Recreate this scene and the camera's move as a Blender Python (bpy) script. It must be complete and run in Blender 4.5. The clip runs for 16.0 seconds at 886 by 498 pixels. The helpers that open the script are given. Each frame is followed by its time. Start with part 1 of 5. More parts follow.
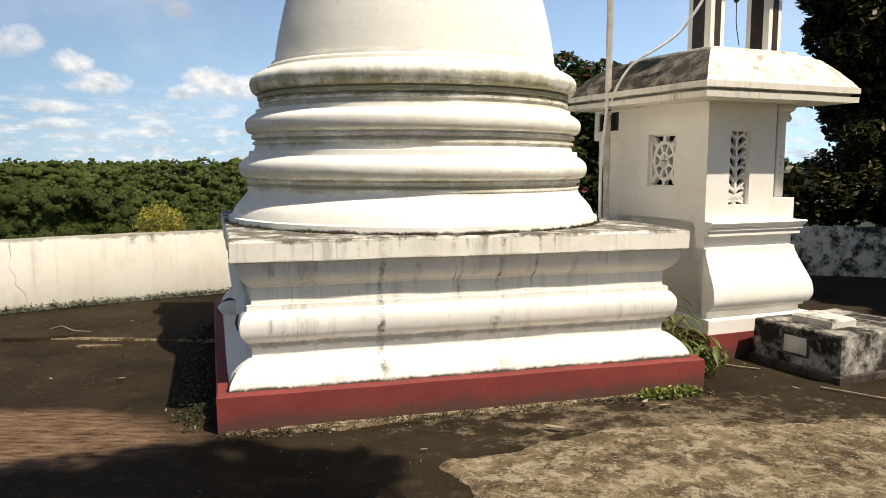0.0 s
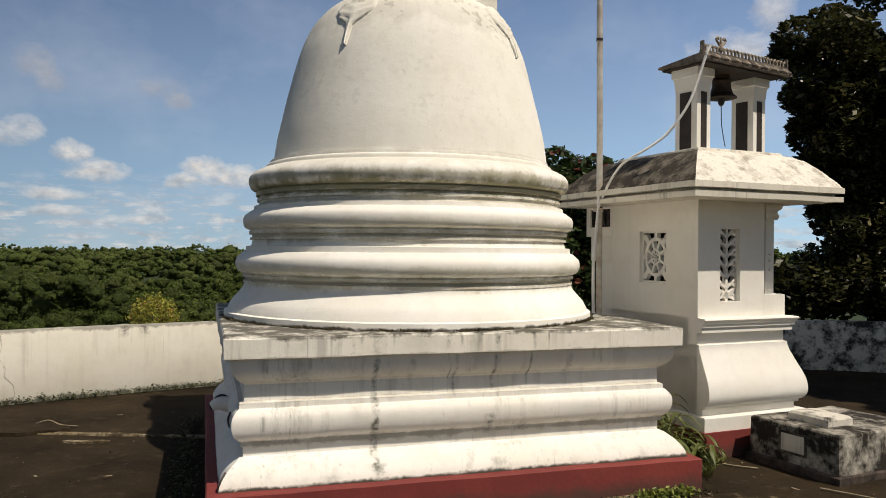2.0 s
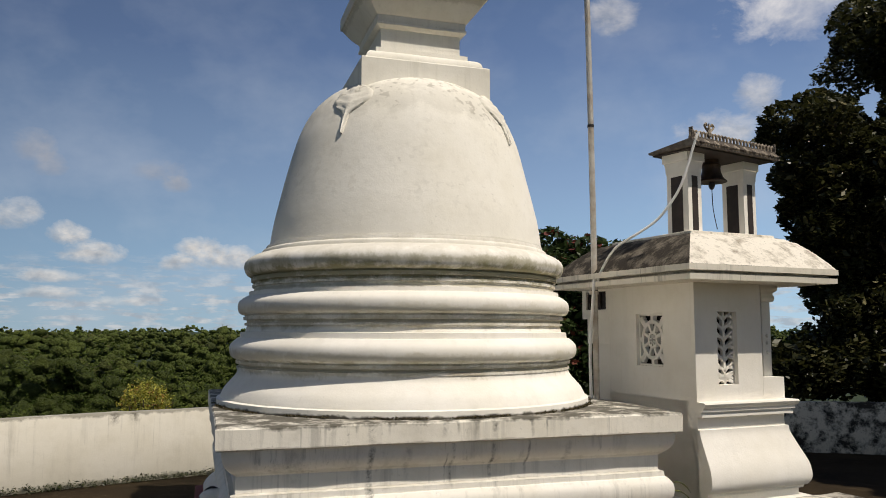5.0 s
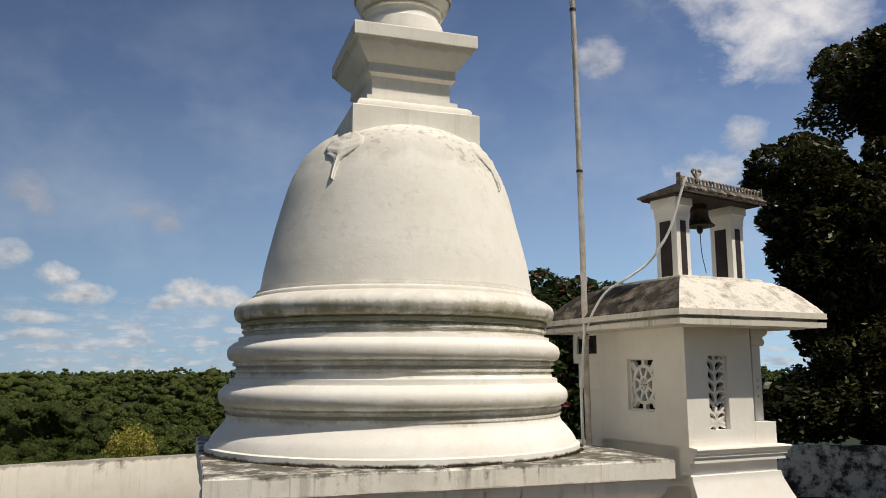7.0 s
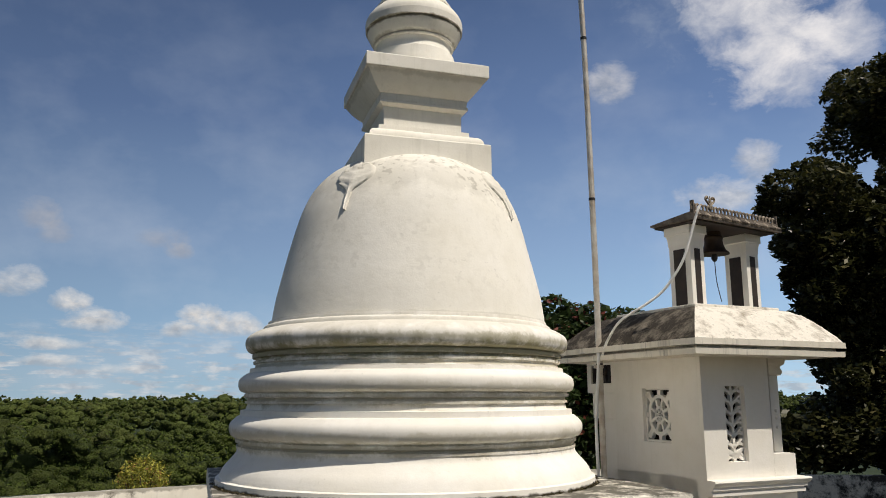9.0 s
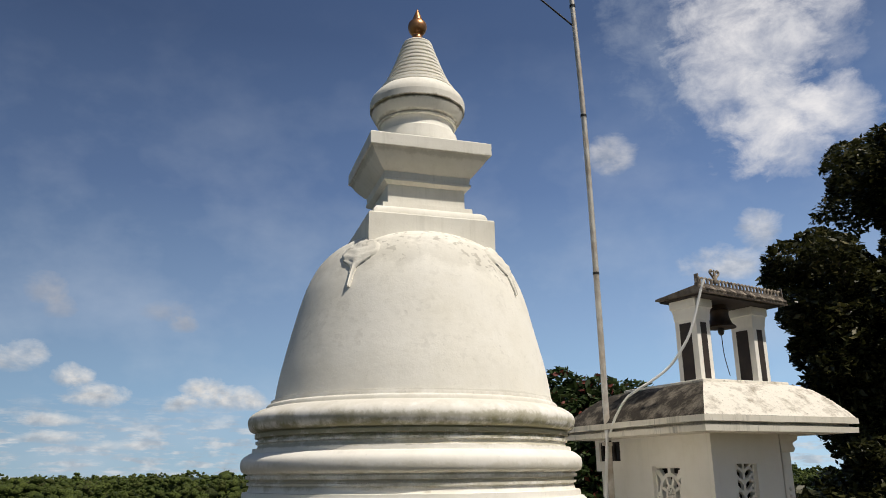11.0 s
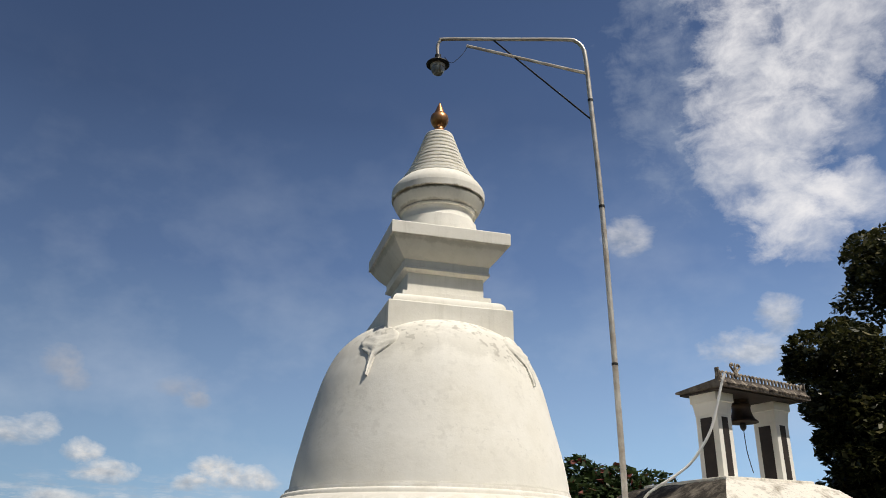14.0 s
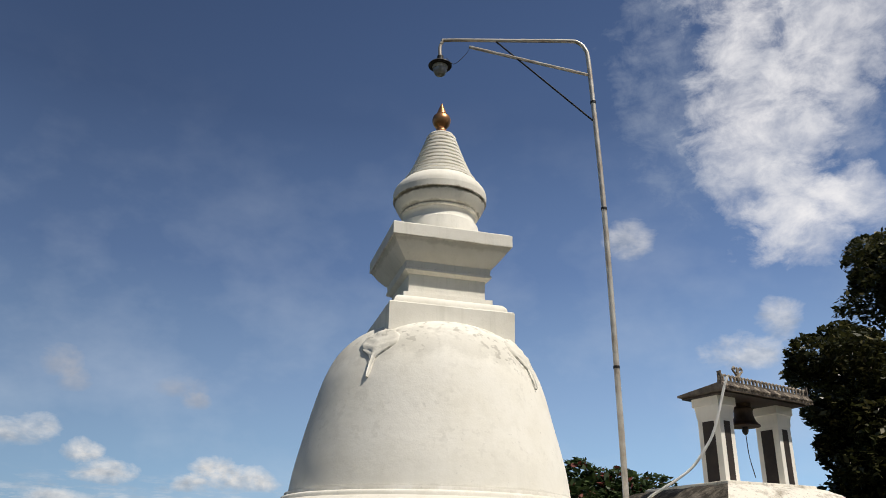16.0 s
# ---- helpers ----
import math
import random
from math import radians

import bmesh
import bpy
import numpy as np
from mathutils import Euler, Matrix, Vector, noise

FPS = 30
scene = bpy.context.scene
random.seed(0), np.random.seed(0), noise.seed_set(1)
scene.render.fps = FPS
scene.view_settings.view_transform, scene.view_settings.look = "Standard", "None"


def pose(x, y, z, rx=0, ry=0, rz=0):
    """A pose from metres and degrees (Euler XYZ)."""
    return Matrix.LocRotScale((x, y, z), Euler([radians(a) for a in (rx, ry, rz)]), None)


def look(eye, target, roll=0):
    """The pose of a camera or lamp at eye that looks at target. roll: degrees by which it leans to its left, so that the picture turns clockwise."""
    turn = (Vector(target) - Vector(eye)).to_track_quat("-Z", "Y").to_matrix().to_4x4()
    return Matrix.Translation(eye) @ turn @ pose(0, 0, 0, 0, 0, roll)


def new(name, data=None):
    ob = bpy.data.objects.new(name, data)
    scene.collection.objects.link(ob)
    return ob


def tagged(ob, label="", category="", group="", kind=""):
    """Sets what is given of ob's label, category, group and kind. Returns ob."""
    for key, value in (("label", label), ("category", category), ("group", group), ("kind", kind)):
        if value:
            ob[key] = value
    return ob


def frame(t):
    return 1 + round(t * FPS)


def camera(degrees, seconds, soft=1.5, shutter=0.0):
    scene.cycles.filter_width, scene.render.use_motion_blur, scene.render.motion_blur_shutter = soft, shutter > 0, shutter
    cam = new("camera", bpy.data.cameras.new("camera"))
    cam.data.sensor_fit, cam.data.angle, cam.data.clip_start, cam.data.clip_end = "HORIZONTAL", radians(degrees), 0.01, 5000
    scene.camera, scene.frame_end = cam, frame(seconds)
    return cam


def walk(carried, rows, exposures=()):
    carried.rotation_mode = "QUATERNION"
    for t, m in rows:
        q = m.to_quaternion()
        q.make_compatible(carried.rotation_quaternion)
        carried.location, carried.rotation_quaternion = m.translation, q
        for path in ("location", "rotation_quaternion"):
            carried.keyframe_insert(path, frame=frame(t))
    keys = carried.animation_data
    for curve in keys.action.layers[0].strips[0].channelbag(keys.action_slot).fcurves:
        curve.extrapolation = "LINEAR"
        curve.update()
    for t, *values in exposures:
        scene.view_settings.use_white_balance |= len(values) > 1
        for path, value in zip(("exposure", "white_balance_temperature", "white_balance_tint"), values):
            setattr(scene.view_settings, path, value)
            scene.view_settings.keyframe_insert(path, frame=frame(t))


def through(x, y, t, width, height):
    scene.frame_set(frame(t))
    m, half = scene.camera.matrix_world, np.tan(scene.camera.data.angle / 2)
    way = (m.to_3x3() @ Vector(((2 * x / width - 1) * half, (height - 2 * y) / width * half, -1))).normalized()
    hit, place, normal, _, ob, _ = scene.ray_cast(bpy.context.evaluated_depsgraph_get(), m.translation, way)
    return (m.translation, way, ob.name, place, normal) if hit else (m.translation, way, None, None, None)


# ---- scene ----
cam = camera(59.42, 16.0, soft=0.9)

PATH = [
    (0, look((0.000, 0.000, 1.600), (-0.000, 4.969, 1.046), 0.16)),
    (0.5, look((-0.013, -0.001, 1.610), (0.003, 4.982, 1.198), 0.56)),
    (1, look((-0.015, -0.011, 1.626), (0.008, 4.982, 1.360), 0.68)),
    (1.5, look((-0.015, -0.024, 1.644), (0.022, 4.974, 1.502), 0.65)),
    (2, look((-0.012, -0.040, 1.659), (0.029, 4.960, 1.671), 0.50)),
    (2.5, look((-0.010, -0.037, 1.667), (0.031, 4.962, 1.770), 0.65)),
    (3, look((-0.009, -0.032, 1.677), (0.043, 4.964, 1.876), 0.53)),
    (3.5, look((-0.006, -0.034, 1.689), (0.071, 4.955, 2.003), 0.43)),
    (4, look((-0.009, -0.027, 1.693), (0.055, 4.959, 2.067), 0.15)),
    (6.5, look((-0.013, -0.060, 1.723), (0.086, 4.884, 2.461), -0.01)),
    (7, look((-0.010, -0.056, 1.735), (0.116, 4.881, 2.515), -0.07)),
    (7.5, look((-0.010, -0.063, 1.740), (0.100, 4.864, 2.582), -0.01)),
    (8, look((-0.014, -0.050, 1.750), (0.060, 4.881, 2.573), 0.10)),
    (10.5, look((-0.015, -0.025, 1.808), (0.015, 4.807, 3.094), -0.43)),
    (11, look((-0.012, -0.039, 1.814), (0.013, 4.765, 3.199), -0.55)),
    (11.5, look((-0.015, -0.069, 1.829), (-0.014, 4.698, 3.335), -0.34)),
    (12, look((-0.024, -0.074, 1.845), (-0.050, 4.670, 3.424), -0.03)),
    (12.5, look((-0.031, -0.076, 1.855), (-0.077, 4.654, 3.476), 0.21)),
    (13, look((-0.033, -0.085, 1.861), (-0.082, 4.619, 3.555), 0.27)),
    (13.5, look((-0.037, -0.089, 1.875), (-0.107, 4.579, 3.663), 0.71)),
    (14, look((-0.033, -0.109, 1.876), (-0.115, 4.529, 3.741), 0.83)),
    (14.5, look((-0.031, -0.110, 1.881), (-0.106, 4.515, 3.779), 0.77)),
    (15, look((-0.036, -0.101, 1.890), (-0.116, 4.505, 3.835), 0.86)),
    (15.5, look((-0.039, -0.092, 1.891), (-0.134, 4.526, 3.804), 0.98)),
    (16, look((-0.038, -0.079, 1.883), (-0.126, 4.554, 3.760), 1.15)),
]
EXPOSURES = [(0.0, 0.57, 6900, 11), (1.0, 0.31, 6900, 11), (2.0, 0.0, 6850, 11), (4.0, -0.11, 6750, 11), (8.0, -0.04, 6650, 11), (12.0, 0.0, 6550, 10), (16.0, 0.04, 6500, 10)]
walk(cam, PATH, exposures=EXPOSURES)

# ---------------------------------------------------------------- light
SUN_DIR = Vector((0.433, -0.324, 0.875)).normalized()
world = bpy.data.worlds.new("sky")
scene.world = world
world.use_nodes = True
wn, wl = world.node_tree.nodes, world.node_tree.links
sky = wn.new("ShaderNodeTexSky")
sky.sky_type, sky.sun_disc = "NISHITA", False
sky.sun_elevation, sky.sun_rotation = radians(58.3), radians(126.8)
wl.new(sky.outputs[0], wn["Background"].inputs[0])
wn["Background"].inputs[1].default_value = 0.055
sun_data = bpy.data.lights.new("sun", "SUN")
sun_data.energy, sun_data.angle, sun_data.color = 4.1, radians(0.55), (1.0, 0.93, 0.82)
sun_ob = new("sun", sun_data)
sun_ob.matrix_world = look(SUN_DIR * 60, (0, 0, 0))

# ---------------------------------------------------------------- helpers


def link(tree, a, b):
    tree.links.new(a, b)


class Mat:
    """A small builder of node materials."""

    def __init__(self, name, rough=0.85, metal=0.0):
        self.m = bpy.data.materials.new(name)
        self.m.use_nodes = True
        self.t = self.m.node_tree
        self.b = self.t.nodes["Principled BSDF"]
        self.b.inputs["Roughness"].default_value = rough
        self.b.inputs["Metallic"].default_value = metal
        self.b.inputs["Specular IOR Level"].default_value = 0.3
        self.co = self.t.nodes.new("ShaderNodeNewGeometry").outputs["Position"]

    def node(self, kind, **values):
        n = self.t.nodes.new(kind)
        for k, v in values.items():
            n.inputs[k].default_value = v
        return n

    def scaled(self, sx, sy, sz):
        n = self.node("ShaderNodeMapping")
        n.inputs["Scale"].default_value = (sx, sy, sz)
        link(self.t, self.co, n.inputs["Vector"])
        return n.outputs[0]

    def noise(self, scale, detail=5, rough=0.6, co=None, distort=0.0):
        n = self.node("ShaderNodeTexNoise", Scale=scale, Detail=detail, Roughness=rough, Distortion=distort)
        link(self.t, co or self.co, n.inputs["Vector"])
        return n.outputs["Fac"]

    def step(self, fac, lo, hi, a=0.0, b=1.0):
        n = self.node("ShaderNodeMapRange")
        n.inputs[1].default_value, n.inputs[2].default_value = lo, hi
        n.inputs[3].default_value, n.inputs[4].default_value = a, b
        link(self.t, fac, n.inputs[0])
        return n.outputs[0]

    def math(self, op, a, b=None):
        n = self.t.nodes.new("ShaderNodeMath")
        n.operation = op
        for k, v in enumerate((a, b)):
            if v is None:
                continue
            if isinstance(v, (int, float)):
                n.inputs[k].default_value = v
            else:
                link(self.t, v, n.inputs[k])
        return n.outputs[0]

    def xyz(self, co=None):
        n = self.t.nodes.new("ShaderNodeSeparateXYZ")
        link(self.t, co or self.co, n.inputs[0])
        return n.outputs

    def mix(self, fac, a, b):
        n = self.t.nodes.new("ShaderNodeMix")
        n.data_type = "RGBA"
        for socket, v in ((n.inputs[0], fac), (n.inputs[6], a), (n.inputs[7], b)):
            if isinstance(v, (int, float)):
                socket.default_value = v
            elif isinstance(v, tuple):
                socket.default_value = (*v, 1)
            else:
                link(self.t, v, socket)
        return n.outputs[2]

    def colour(self, c):
        if isinstance(c, tuple):
            self.b.inputs["Base Color"].default_value = (*c, 1)
        else:
            link(self.t, c, self.b.inputs["Base Color"])
        return self

    def bump(self, fac, strength=0.3, distance=0.01):
        n = self.node("ShaderNodeBump", Strength=strength, Distance=distance)
        link(self.t, fac, n.inputs["Height"])
        link(self.t, n.outputs[0], self.b.inputs["Normal"])
        return self


def limewash(name, tone=(0.88, 0.85, 0.785), drips=0.3, specks=0.35, blotch=0.35, grime=(0.10, 0.10, 0.075), bands=(), columns=(), local=False, flakes=()):
    """Limewashed plaster with faint mottling, runs of algae and dark specks. bands: (low, high, cover, colour) of
    patchy growth, dirt and painted groove shade at a height; columns: (place, width, low, high, strength) of single
    dark runs; flakes: (low, high, cover) of chipped wash."""
    m = Mat(name, 0.92)
    if local:
        m.co = m.t.nodes.new("ShaderNodeTexCoord").outputs["Object"]
    base = m.mix(m.step(m.noise(1.7, 6), 0.38, 0.64), tone, tuple(c * f for c, f in zip(tone, (0.94, 0.93, 0.90))))
    base = m.mix(m.step(m.noise(7, 7, 0.65), 0.50, 0.72, 0, blotch), base, (0.50, 0.46, 0.37))
    runs = m.noise(1.0, 7, 0.7, m.scaled(10, 10, 0.5))
    gate = m.step(m.noise(1.1, 3), 0.40, 0.58)
    base = m.mix(m.math("MULTIPLY", m.step(runs, 0.52, 0.66, 0, drips), gate), base, grime)
    thin = m.noise(1.0, 4, 0.6, m.scaled(34, 34, 0.7))
    base = m.mix(m.math("MULTIPLY", m.step(thin, 0.60, 0.68, 0, drips), m.step(m.noise(2.3, 4), 0.46, 0.60)), base, grime)
    x, y, z = m.xyz()
    patchy = m.noise(6, 8, 0.72)
    for low, high, cover, colour in bands:
        mid, half = (low + high) / 2, (high - low) / 2
        d = m.math("DIVIDE", m.math("ABSOLUTE", m.math("SUBTRACT", z, mid)), half)
        d = m.math("ADD", d, m.math("MULTIPLY", m.math("SUBTRACT", patchy, 0.5), -5.0))
        base = m.mix(m.step(d, 0.3, 1.15, cover, 0), base, colour)
    for place, width, low, high, strength in columns:
        edge = m.math("MULTIPLY", m.math("SUBTRACT", m.noise(14, 7, 0.75), 0.5), width * 3.2)
        d = m.math("DIVIDE", m.math("ABSOLUTE", m.math("SUBTRACT", m.math("ADD", x, edge), place)), width)
        tall = m.math("MULTIPLY", m.step(z, low, low + 0.10), m.step(z, high, high - 0.03))
        f = m.math("MULTIPLY", m.math("MULTIPLY", m.step(d, 0.2, 1.1, strength, 0), tall), m.step(m.noise(17, 7, 0.75), 0.42, 0.60, 0.12, 1.0))
        base = m.mix(f, base, grime)
    for low, high, cover in flakes:
        tall = m.math("MULTIPLY", m.step(z, low, low + 0.15), m.step(z, high, high - 0.05))
        chip = m.math("MULTIPLY", m.step(m.noise(15, 5, 0.6), 0.56, 0.60, 0, cover), m.step(m.noise(2.0, 3), 0.46, 0.56))
        base = m.mix(m.math("MULTIPLY", tall, chip), base, (0.44, 0.41, 0.35))
    base = m.mix(m.step(m.noise(26, 9, 0.78), 0.60, 0.70, 0, specks), base, (0.14, 0.125, 0.10))
    m.colour(base)
    return m.bump(m.math("ADD", m.noise(5, 5), m.math("MULTIPLY", m.noise(60, 5), 0.22)), 0.30, 0.014).m


DIRT, ALGAE = (0.085, 0.078, 0.062), (0.33, 0.285, 0.16)
PLASTER = limewash("limewashed plaster", (0.87, 0.84, 0.765), bands=((3.28, 3.64, 0.34, (0.48, 0.45, 0.38)), (2.36, 2.38, 0.3, (0.4, 0.37, 0.3))), blotch=0.14, specks=0.30, drips=0.05, flakes=((3.2, 3.85, 0.75), (2.5, 3.2, 0.18)))
# bands at 4.84 and 4.955 paint shade lines below the spire's step and rim
PLASTER_UPPER = limewash("grey-washed upper plaster", (0.85, 0.82, 0.745), 0.16, 0.22, 0.20, (0.34, 0.32, 0.25), ((4.375, 4.425, 0.35, (0.30, 0.28, 0.21)), (4.955, 4.992, 0.8, (0.22, 0.19, 0.13)), (4.84, 4.875, 0.6, (0.3, 0.27, 0.2))))
# the band from 0.45 to 0.50 darkens the fillet below the torus
PLASTER_PLINTH = limewash("plinth limewash", drips=0.30, specks=0.32, blotch=0.20, bands=((0.205, 0.246, 1.0, DIRT), (0.45, 0.50, 0.6, (0.30, 0.26, 0.18)), (0.72, 0.735, 0.4, (0.34, 0.31, 0.24)), (0.835, 0.86, 0.25, (0.4, 0.37, 0.3))),
                          columns=((-0.635, 0.026, 0.22, 1.0, 0.95), (-0.10, 0.014, 0.70, 1.0, 1.0), (-0.14, 0.008, 0.70, 0.93, 0.9), (0.17, 0.016, 0.72, 1.0, 0.95), (0.42, 0.012, 0.74, 1.0, 0.95), (-0.40, 0.03, 0.72, 1.0, 0.35), (0.70, 0.03, 0.74, 1.0, 0.4), (-1.09, 0.06, 0.72, 1.0, 0.3), (0.13, 0.042, 0.43, 0.60, 1.0), (0.38, 0.06, 0.43, 0.53, 0.7), (0.17, 0.05, 0.22, 0.32, 0.7), (-0.92, 0.06, 0.22, 0.30, 0.8), (-0.62, 0.06, 0.22, 0.33, 0.9), (0.9, 0.05, 0.45, 0.53, 0.5)), local=True)
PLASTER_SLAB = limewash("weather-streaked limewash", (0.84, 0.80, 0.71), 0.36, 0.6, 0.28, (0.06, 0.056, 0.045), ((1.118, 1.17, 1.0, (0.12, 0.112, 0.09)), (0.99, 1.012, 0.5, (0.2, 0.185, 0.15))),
                        ((-1.09, 0.02, 1.05, 1.14, 0.6), (-0.88, 0.03, 1.05, 1.14, 0.55), (-0.73, 0.015, 1.04, 1.14, 0.7), (-0.635, 0.035, 0.99, 1.14, 1.0), (-0.53, 0.012, 1.04, 1.14, 0.7), (-0.35, 0.03, 1.05, 1.14, 0.6), (-0.17, 0.018, 1.02, 1.14, 0.8), (-0.08, 0.012, 1.03, 1.14, 0.75), (0.04, 0.02, 1.03, 1.14, 0.75), (0.17, 0.024, 1.0, 1.14, 0.9), (0.43, 0.016, 1.0, 1.14, 0.95), (0.53, 0.010, 1.0, 1.14, 0.85), (1.25, 0.07, 1.07, 1.13, 0.45)), local=True)
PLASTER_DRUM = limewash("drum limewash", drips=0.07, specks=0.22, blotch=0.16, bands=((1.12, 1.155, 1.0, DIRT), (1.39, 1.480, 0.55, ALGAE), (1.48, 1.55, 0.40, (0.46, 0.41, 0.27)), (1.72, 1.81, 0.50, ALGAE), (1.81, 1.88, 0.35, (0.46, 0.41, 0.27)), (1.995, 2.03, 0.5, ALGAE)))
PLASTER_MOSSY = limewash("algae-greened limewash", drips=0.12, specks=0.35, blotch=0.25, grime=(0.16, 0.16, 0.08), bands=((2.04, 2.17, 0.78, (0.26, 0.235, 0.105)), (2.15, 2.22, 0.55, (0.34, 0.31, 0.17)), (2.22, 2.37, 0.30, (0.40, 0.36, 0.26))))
PLASTER_SHRINE = limewash("smooth white limewash", (0.86, 0.83, 0.77), 0.05, 0.08, 0.10)
# stains and runs, plus a dark band painting the shade of the fascia groove
PLASTER_FASCIA = limewash("stained fascia limewash", (0.74, 0.70, 0.61), 0.5, 0.5, 0.4, (0.10, 0.095, 0.08), ((2.150, 2.176, 0.5, (0.08, 0.07, 0.06)),))


def mouldy(name, tone, dark, lo, hi, scale=3.0):
    m = Mat(name, 0.95)
    blot = m.noise(scale, 9, 0.72)
    c = m.mix(m.step(blot, lo, hi), tone, dark)
    c = m.mix(m.step(m.noise(34, 6, 0.7), 0.58, 0.7, 0, 0.7), c, tuple(0.4 * v for v in dark))
    m.colour(c)
    return m.bump(m.noise(18, 8, 0.7), 0.5, 0.02).m


TOMB_STONE = mouldy("lichened old render", (0.58, 0.54, 0.46), (0.026, 0.022, 0.017), 0.32, 0.54, 5.0)
FOOT_STONE = mouldy("dark mottled foot render", (0.10, 0.075, 0.06), (0.02, 0.017, 0.014), 0.40, 0.62, 6.0)
CAP_STONE = mouldy("chalky worn cap render", (0.64, 0.60, 0.52), (0.06, 0.052, 0.042), 0.50, 0.66, 7.0)
WALL_DIRTY = mouldy("black-mouldy parapet render", (0.58, 0.54, 0.46), (0.035, 0.031, 0.026), 0.44, 0.58, 5.0)
# one mottled roof render in two tones, for shade side and sun side
ROOF_DARK = mouldy("dark-toned roof render", (0.27, 0.235, 0.185), (0.040, 0.033, 0.025), 0.30, 0.54, 7.0)
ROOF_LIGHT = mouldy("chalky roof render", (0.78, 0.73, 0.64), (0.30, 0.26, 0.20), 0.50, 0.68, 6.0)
WALL_CREAM = limewash("cream parapet limewash", (0.72, 0.685, 0.60), 0.22, 0.2, 0.25, (0.11, 0.10, 0.08), ((0.745, 0.80, 0.7, (0.16, 0.15, 0.12)), (-0.03, 0.06, 0.8, (0.12, 0.12, 0.08))), ((-3.56, 0.045, 0.62, 0.79, 0.95), (-3.38, 0.05, 0.62, 0.79, 0.9), (-4.2, 0.02, 0.66, 0.79, 0.6), (-4.9, 0.03, 0.6, 0.79, 0.5), (-2.9, 0.03, 0.66, 0.79, 0.4)))


def red_paint():
    m = Mat("red oxide paint", 0.75)
    c = m.mix(m.step(m.noise(2.2, 6), 0.35, 0.7), (0.235, 0.044, 0.036), (0.165, 0.032, 0.028))
    low = m.step(m.math("ADD", m.xyz()[2], m.math("MULTIPLY", m.noise(5, 6, 0.7), -0.16)), -0.03, 0.05, 0.7, 0)
    c = m.mix(low, c, (0.055, 0.045, 0.035))
    c = m.mix(m.step(m.noise(13, 7, 0.7), 0.66, 0.76, 0, 0.8), c, (0.07, 0.05, 0.045))
    m.colour(c)
    return m.bump(m.noise(30, 6), 0.25, 0.01).m


RED = red_paint()


def ground_paint():
    """Dark weathered asphalt with soil on it."""
    m = Mat("weathered dark asphalt", 0.95)
    m.b.inputs["Specular IOR Level"].default_value = 0.1
    c = m.mix(m.step(m.noise(0.9, 7, 0.6), 0.35, 0.68), (0.016, 0.0115, 0.0065), (0.044, 0.031, 0.017))
    c = m.mix(m.step(m.noise(6, 9, 0.75), 0.54, 0.66, 0, 0.5), c, (0.090, 0.068, 0.040))
    x, y, z = m.xyz()
    wob = m.noise(1.6, 8, 0.7)
    dx = m.math("MULTIPLY", m.math("ADD", x, 2.9), 0.72)
    dy = m.math("MULTIPLY", m.math("SUBTRACT", y, 4.35), 1.9)
    r = m.math("ADD", m.math("ADD", m.math("MULTIPLY", dx, dx), m.math("MULTIPLY", dy, dy)), m.math("MULTIPLY", wob, 1.3))
    soil = m.step(r, 1.35, 2.0, 1, 0)
    c = m.mix(soil, c, m.mix(m.step(m.noise(1.0, 8, 0.75, m.scaled(5, 22, 5)), 0.36, 0.64), (0.040, 0.022, 0.013), (0.24, 0.15, 0.092)))
    fx = m.math("MULTIPLY", m.math("SUBTRACT", x, 1.35), 0.44)
    fy = m.math("MULTIPLY", m.math("SUBTRACT", y, 4.75), 1.15)
    fr = m.math("ADD", m.math("ADD", m.math("MULTIPLY", fx, fx), m.math("MULTIPLY", fy, fy)), m.math("MULTIPLY", m.math("SUBTRACT", m.noise(4.5, 10, 0.78), 0.5), -6.0))
    c = m.mix(m.step(fr, -0.40, 0.25, 0.9, 0), c, m.mix(m.noise(20, 8, 0.75), (0.07, 0.052, 0.03), (0.32, 0.26, 0.17)))
    c = m.mix(m.step(m.noise(90, 3, 0.7), 0.66, 0.74, 0, 0.5), c, (0.16, 0.14, 0.105))
    m.colour(c)
    return m.bump(m.math("ADD", m.noise(3, 5), m.math("MULTIPLY", m.noise(55, 7, 0.7), 0.5)), 0.8, 0.035).m


ASPHALT = ground_paint()


def lichen():
    m = Mat("lichened cement skin", 0.95)
    m.b.inputs["Specular IOR Level"].default_value = 0.1
    c = m.mix(m.step(m.noise(2.4, 8, 0.7), 0.38, 0.60), (0.085, 0.060, 0.034), (0.23, 0.175, 0.10))
    c = m.mix(m.step(m.noise(7, 9, 0.78, distort=0.6), 0.48, 0.58, 0, 0.9), c, (0.40, 0.335, 0.225))
    c = m.mix(m.step(m.noise(3.1, 9, 0.78), 0.53, 0.61, 0, 0.85), c, (0.040, 0.029, 0.016))
    c = m.mix(m.step(m.noise(16, 8, 0.75, distort=0.8), 0.54, 0.60, 0, 0.8), c, (0.052, 0.040, 0.024))
    c = m.mix(m.step(m.noise(45, 6, 0.7), 0.60, 0.66, 0, 0.85), c, (0.52, 0.46, 0.34))
    m.colour(c)
    return m.bump(m.math("ADD", m.noise(9, 8, 0.7), m.math("MULTIPLY", m.noise(45, 7, 0.75), 0.5)), 0.9, 0.03).m


LICHEN = lichen()


